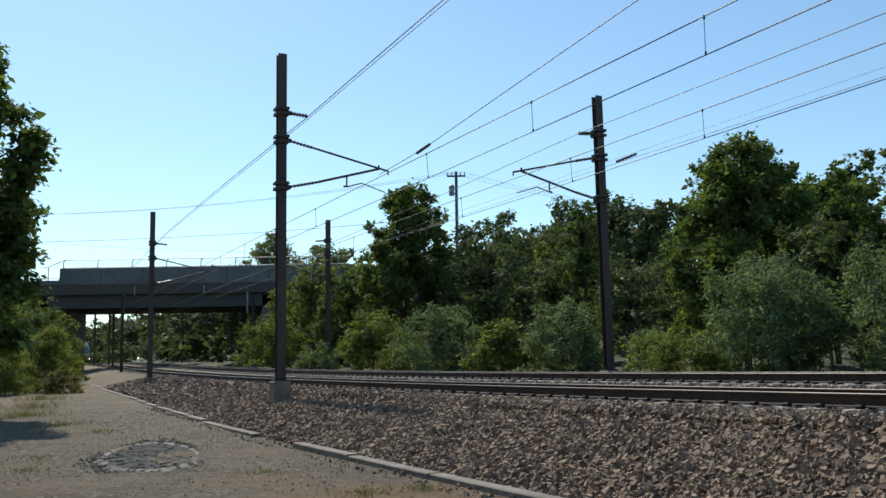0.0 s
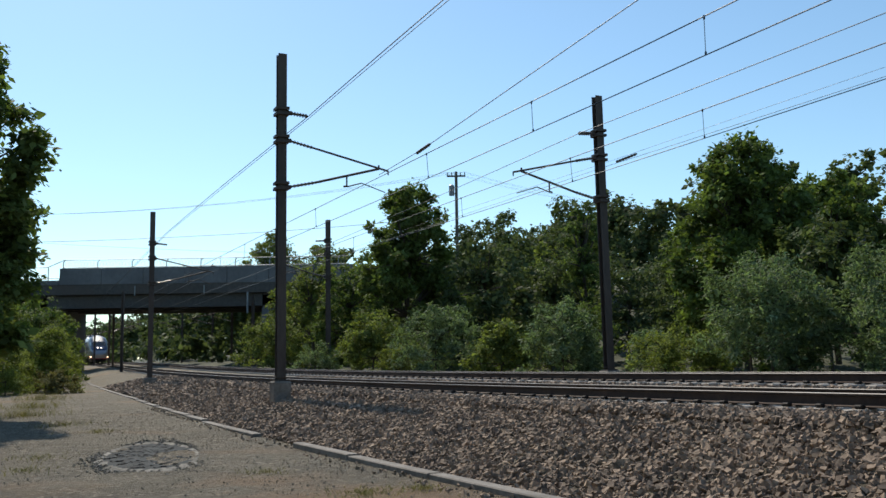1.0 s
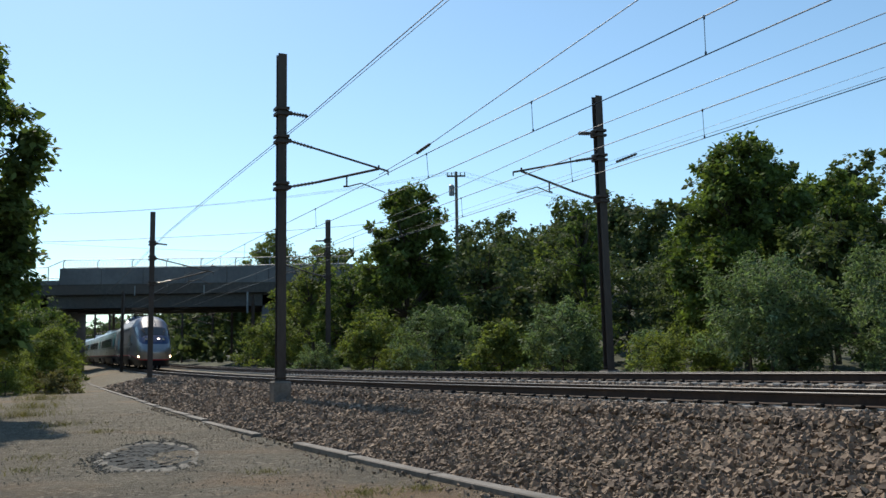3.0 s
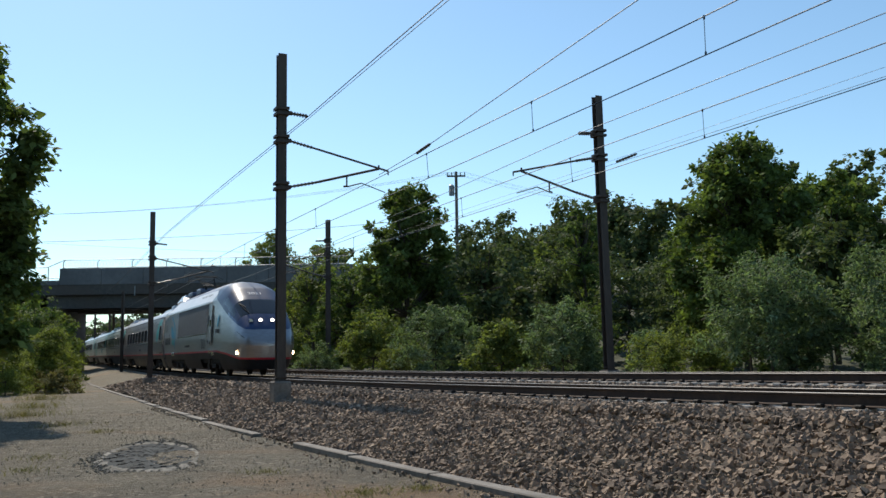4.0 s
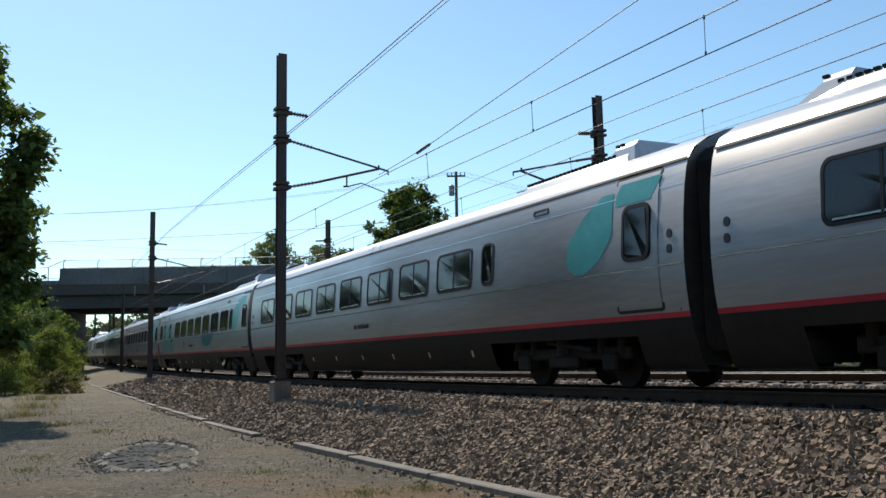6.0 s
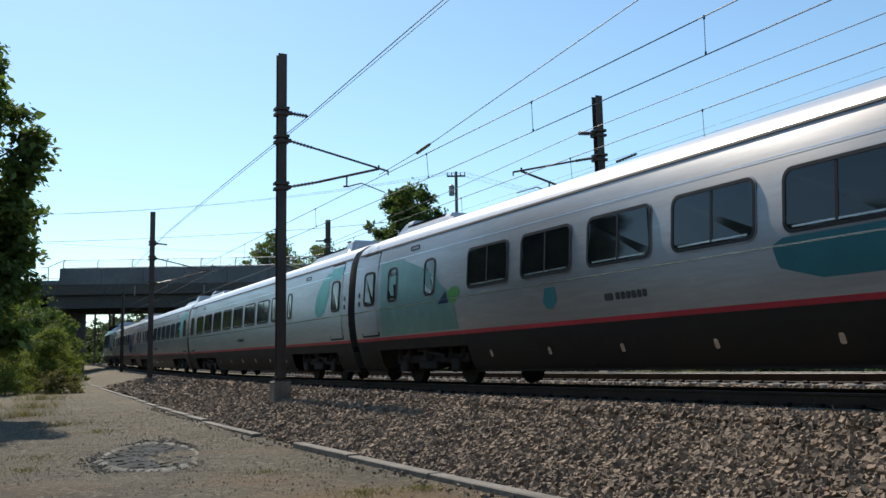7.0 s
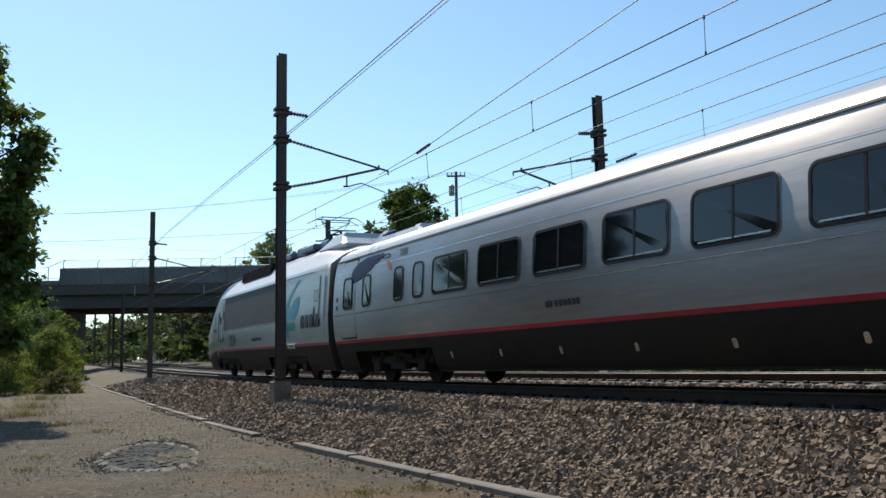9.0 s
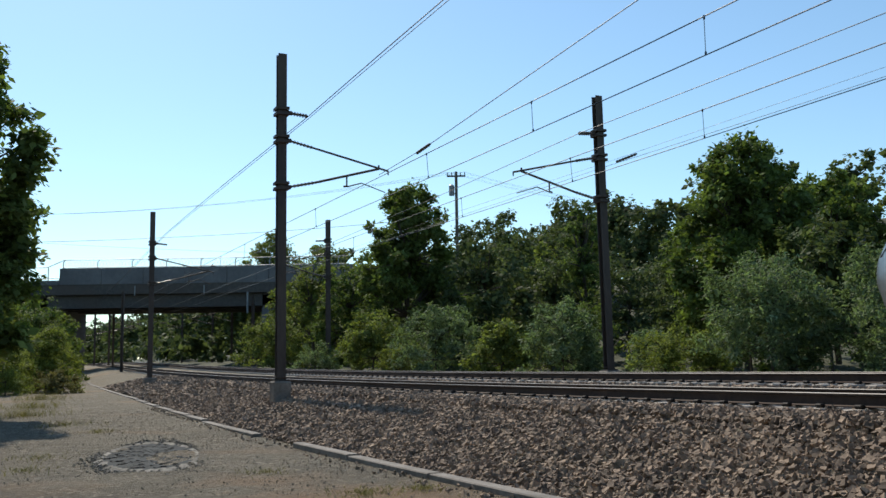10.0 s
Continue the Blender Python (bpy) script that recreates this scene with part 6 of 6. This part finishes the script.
# ---- oval rubble patch ----
def build_patch():
    """An oval of broken grey paving sunk in the ground, ringed by pale grit."""
    rng = np.random.default_rng(21)
    a, b = np.array([-4.55, 15.2]), np.array([-6.10, 20.7])
    mid, ax = (a + b) / 2, (b - a) / 2
    cross = np.array([ax[1], -ax[0]]) / np.linalg.norm(ax) * 0.80
    thing = tagged(new("rubble_patch"), "oval patch of broken blue-grey paving ringed by pale grit", "paving patch")

    def spot(u, v, z):
        p = mid + ax * u + cross * v
        return (p[0], p[1], foot(p[0], p[1]) + 0.05 + z)

    ring = [spot(math.cos(t), math.sin(t), 0.012) for t in np.linspace(0, 2 * math.pi, 33)[:-1]]
    part("bed", mesh_of("bed", ring, [tuple(range(32))]), SLATE, thing, "dark grimy bed between the slabs")
    for k in range(300):
        u, v = rng.uniform(-0.94, 0.94, 2)
        if u * u + v * v > 0.82:
            continue
        c = np.array(spot(u, v, 0.0))
        n = rng.integers(5, 7)
        t = np.sort(rng.uniform(0, 2 * math.pi, n))
        r = rng.uniform(0.025, 0.075, n)
        ring = [(c[0] + q * math.cos(w), c[1] + 2.0 * q * math.sin(w), c[2]) for q, w in zip(r, t)]
        tilt = rng.uniform(-0.10, 0.10, 2)
        verts = [(x, y, z + 0.022 + tilt[0] * (x - c[0]) + tilt[1] * (y - c[1])) for x, y, z in ring] + [(x, y, z - 0.03) for x, y, z in ring]
        faces = [tuple(range(n))] + [(i, n + i, n + (i + 1) % n, (i + 1) % n) for i in range(n)]
        part("paving_piece", mesh_of("paving_piece", verts, faces), SLATE, thing)
    verts, faces = [], []
    for k in range(96):
        w = 2 * math.pi * k / 96
        reach = 1.09 + 0.05 * math.sin(3 * w + 1) + rng.uniform(-0.05, 0.08)
        for q, z in ((0.95 + rng.uniform(-0.06, 0.05), 0.016), (1.02, 0.032), (reach, 0.004)):
            verts.append(spot(q * math.cos(w), q * math.sin(w), z))
    for k in range(96):
        if rng.random() < 0.3:
            continue
        for j in (0, 1):
            a0, b0 = 3 * k + j, 3 * ((k + 1) % 96) + j
            faces.append((a0, a0 + 1, b0 + 1, b0))
    part("sand_ring", mesh_of("sand_ring", verts, faces), RING_GRIT, thing, "ragged ring of pale sand and mortar")
    t = rng.uniform(0, 2 * math.pi, 2200)
    q = 1.0 + np.abs(rng.normal(0, 0.15 + 0.07 * np.sin(3 * t + 1), 2200))
    pts = np.array([spot(q_ * math.cos(t_), q_ * math.sin(t_), 0.005) for q_, t_ in zip(q, t)])
    tagged(part("grit_ring", scatter_stones("grit_ring", pts, rng.uniform(0.015, 0.045, 2200), 23), RING_GRIT, thing, "ring of pale grit"), kind="stuff")


def build_straw():
    """Dry blades: thin tufts at the yard's edge and trodden straw over the earth."""
    rng = np.random.default_rng(31)
    verts, faces = [], []

    def blade(x, y, tall, lean, w):
        a, b = rng.uniform(0, 6.28), rng.uniform(0, 6.28)
        z = foot(x, y) + 0.045
        dx, dy = math.cos(a) * w, math.sin(a) * w
        ex, ey = math.cos(b) * lean, math.sin(b) * lean
        n = len(verts)
        verts.extend([(x - dx, y - dy, z), (x + dx, y + dy, z), (x + ex * 0.4 + dx * 0.7, y + ey * 0.4 + dy * 0.7, z + tall * 0.6), (x + ex * 0.4 - dx * 0.7, y + ey * 0.4 - dy * 0.7, z + tall * 0.6), (x + ex, y + ey, z + tall)])
        faces.extend([(n, n + 1, n + 2, n + 3), (n + 3, n + 2, n + 4)])

    for cx, cy, r, count, tall in ((-10.2, 26.5, 1.1, 240, 0.16), (-8.4, 24.0, 0.9, 120, 0.10), (-13.2, 31.0, 1.6, 420, 0.26), (-15.0, 36.0, 1.6, 380, 0.3), (-17.2, 42.0, 1.6, 380, 0.35), (-6.6, 15.6, 0.7, 130, 0.07), (-7.3, 17.8, 0.9, 120, 0.07), (-2.7, 14.8, 0.6, 120, 0.06), (-1.0, 12.2, 0.7, 330, 0.05), (-0.3, 12.6, 0.5, 200, 0.05)):
        for _ in range(count):
            a, q = rng.uniform(0, 6.28), r * abs(rng.normal(0, 0.5))
            blade(cx + q * math.cos(a), cy + q * math.sin(a) * 1.4, tall * rng.uniform(0.4, 1.2), tall * rng.uniform(0.3, 1.4) + 0.03, 0.006)
    tagged(part("dry_grass", mesh_of("dry_grass", verts, faces), DRY), "thin tufts of dry grass and straw on the yard", "dry grass", kind="stuff")


SLATE = surface("blue_grey_slate", (0.014, 0.018, 0.020), (0.058, 0.068, 0.071), 7.0, 0.8, big=(0.016, 0.019, 0.02), island=0.7, bump_by=0.5, stretch=(1, 0.3, 1))
RING_GRIT = surface("pale_ring_grit", (0.13, 0.12, 0.098), (0.40, 0.375, 0.325), 9.0, 0.9, big=(0.11, 0.10, 0.08), island=0.4, bump_by=0.6)
for dull in (SLATE, RING_GRIT):
    dull.node_tree.nodes["Principled BSDF"].inputs["Specular IOR Level"].default_value = 0.1
build_patch()
build_straw()


def motions():
    for car, start, length, turned in CARS:
        walk(car, [(0.1 * k, car_pose(0.1 * k, start, length, turned)) for k in range(0, 101)])


motions()
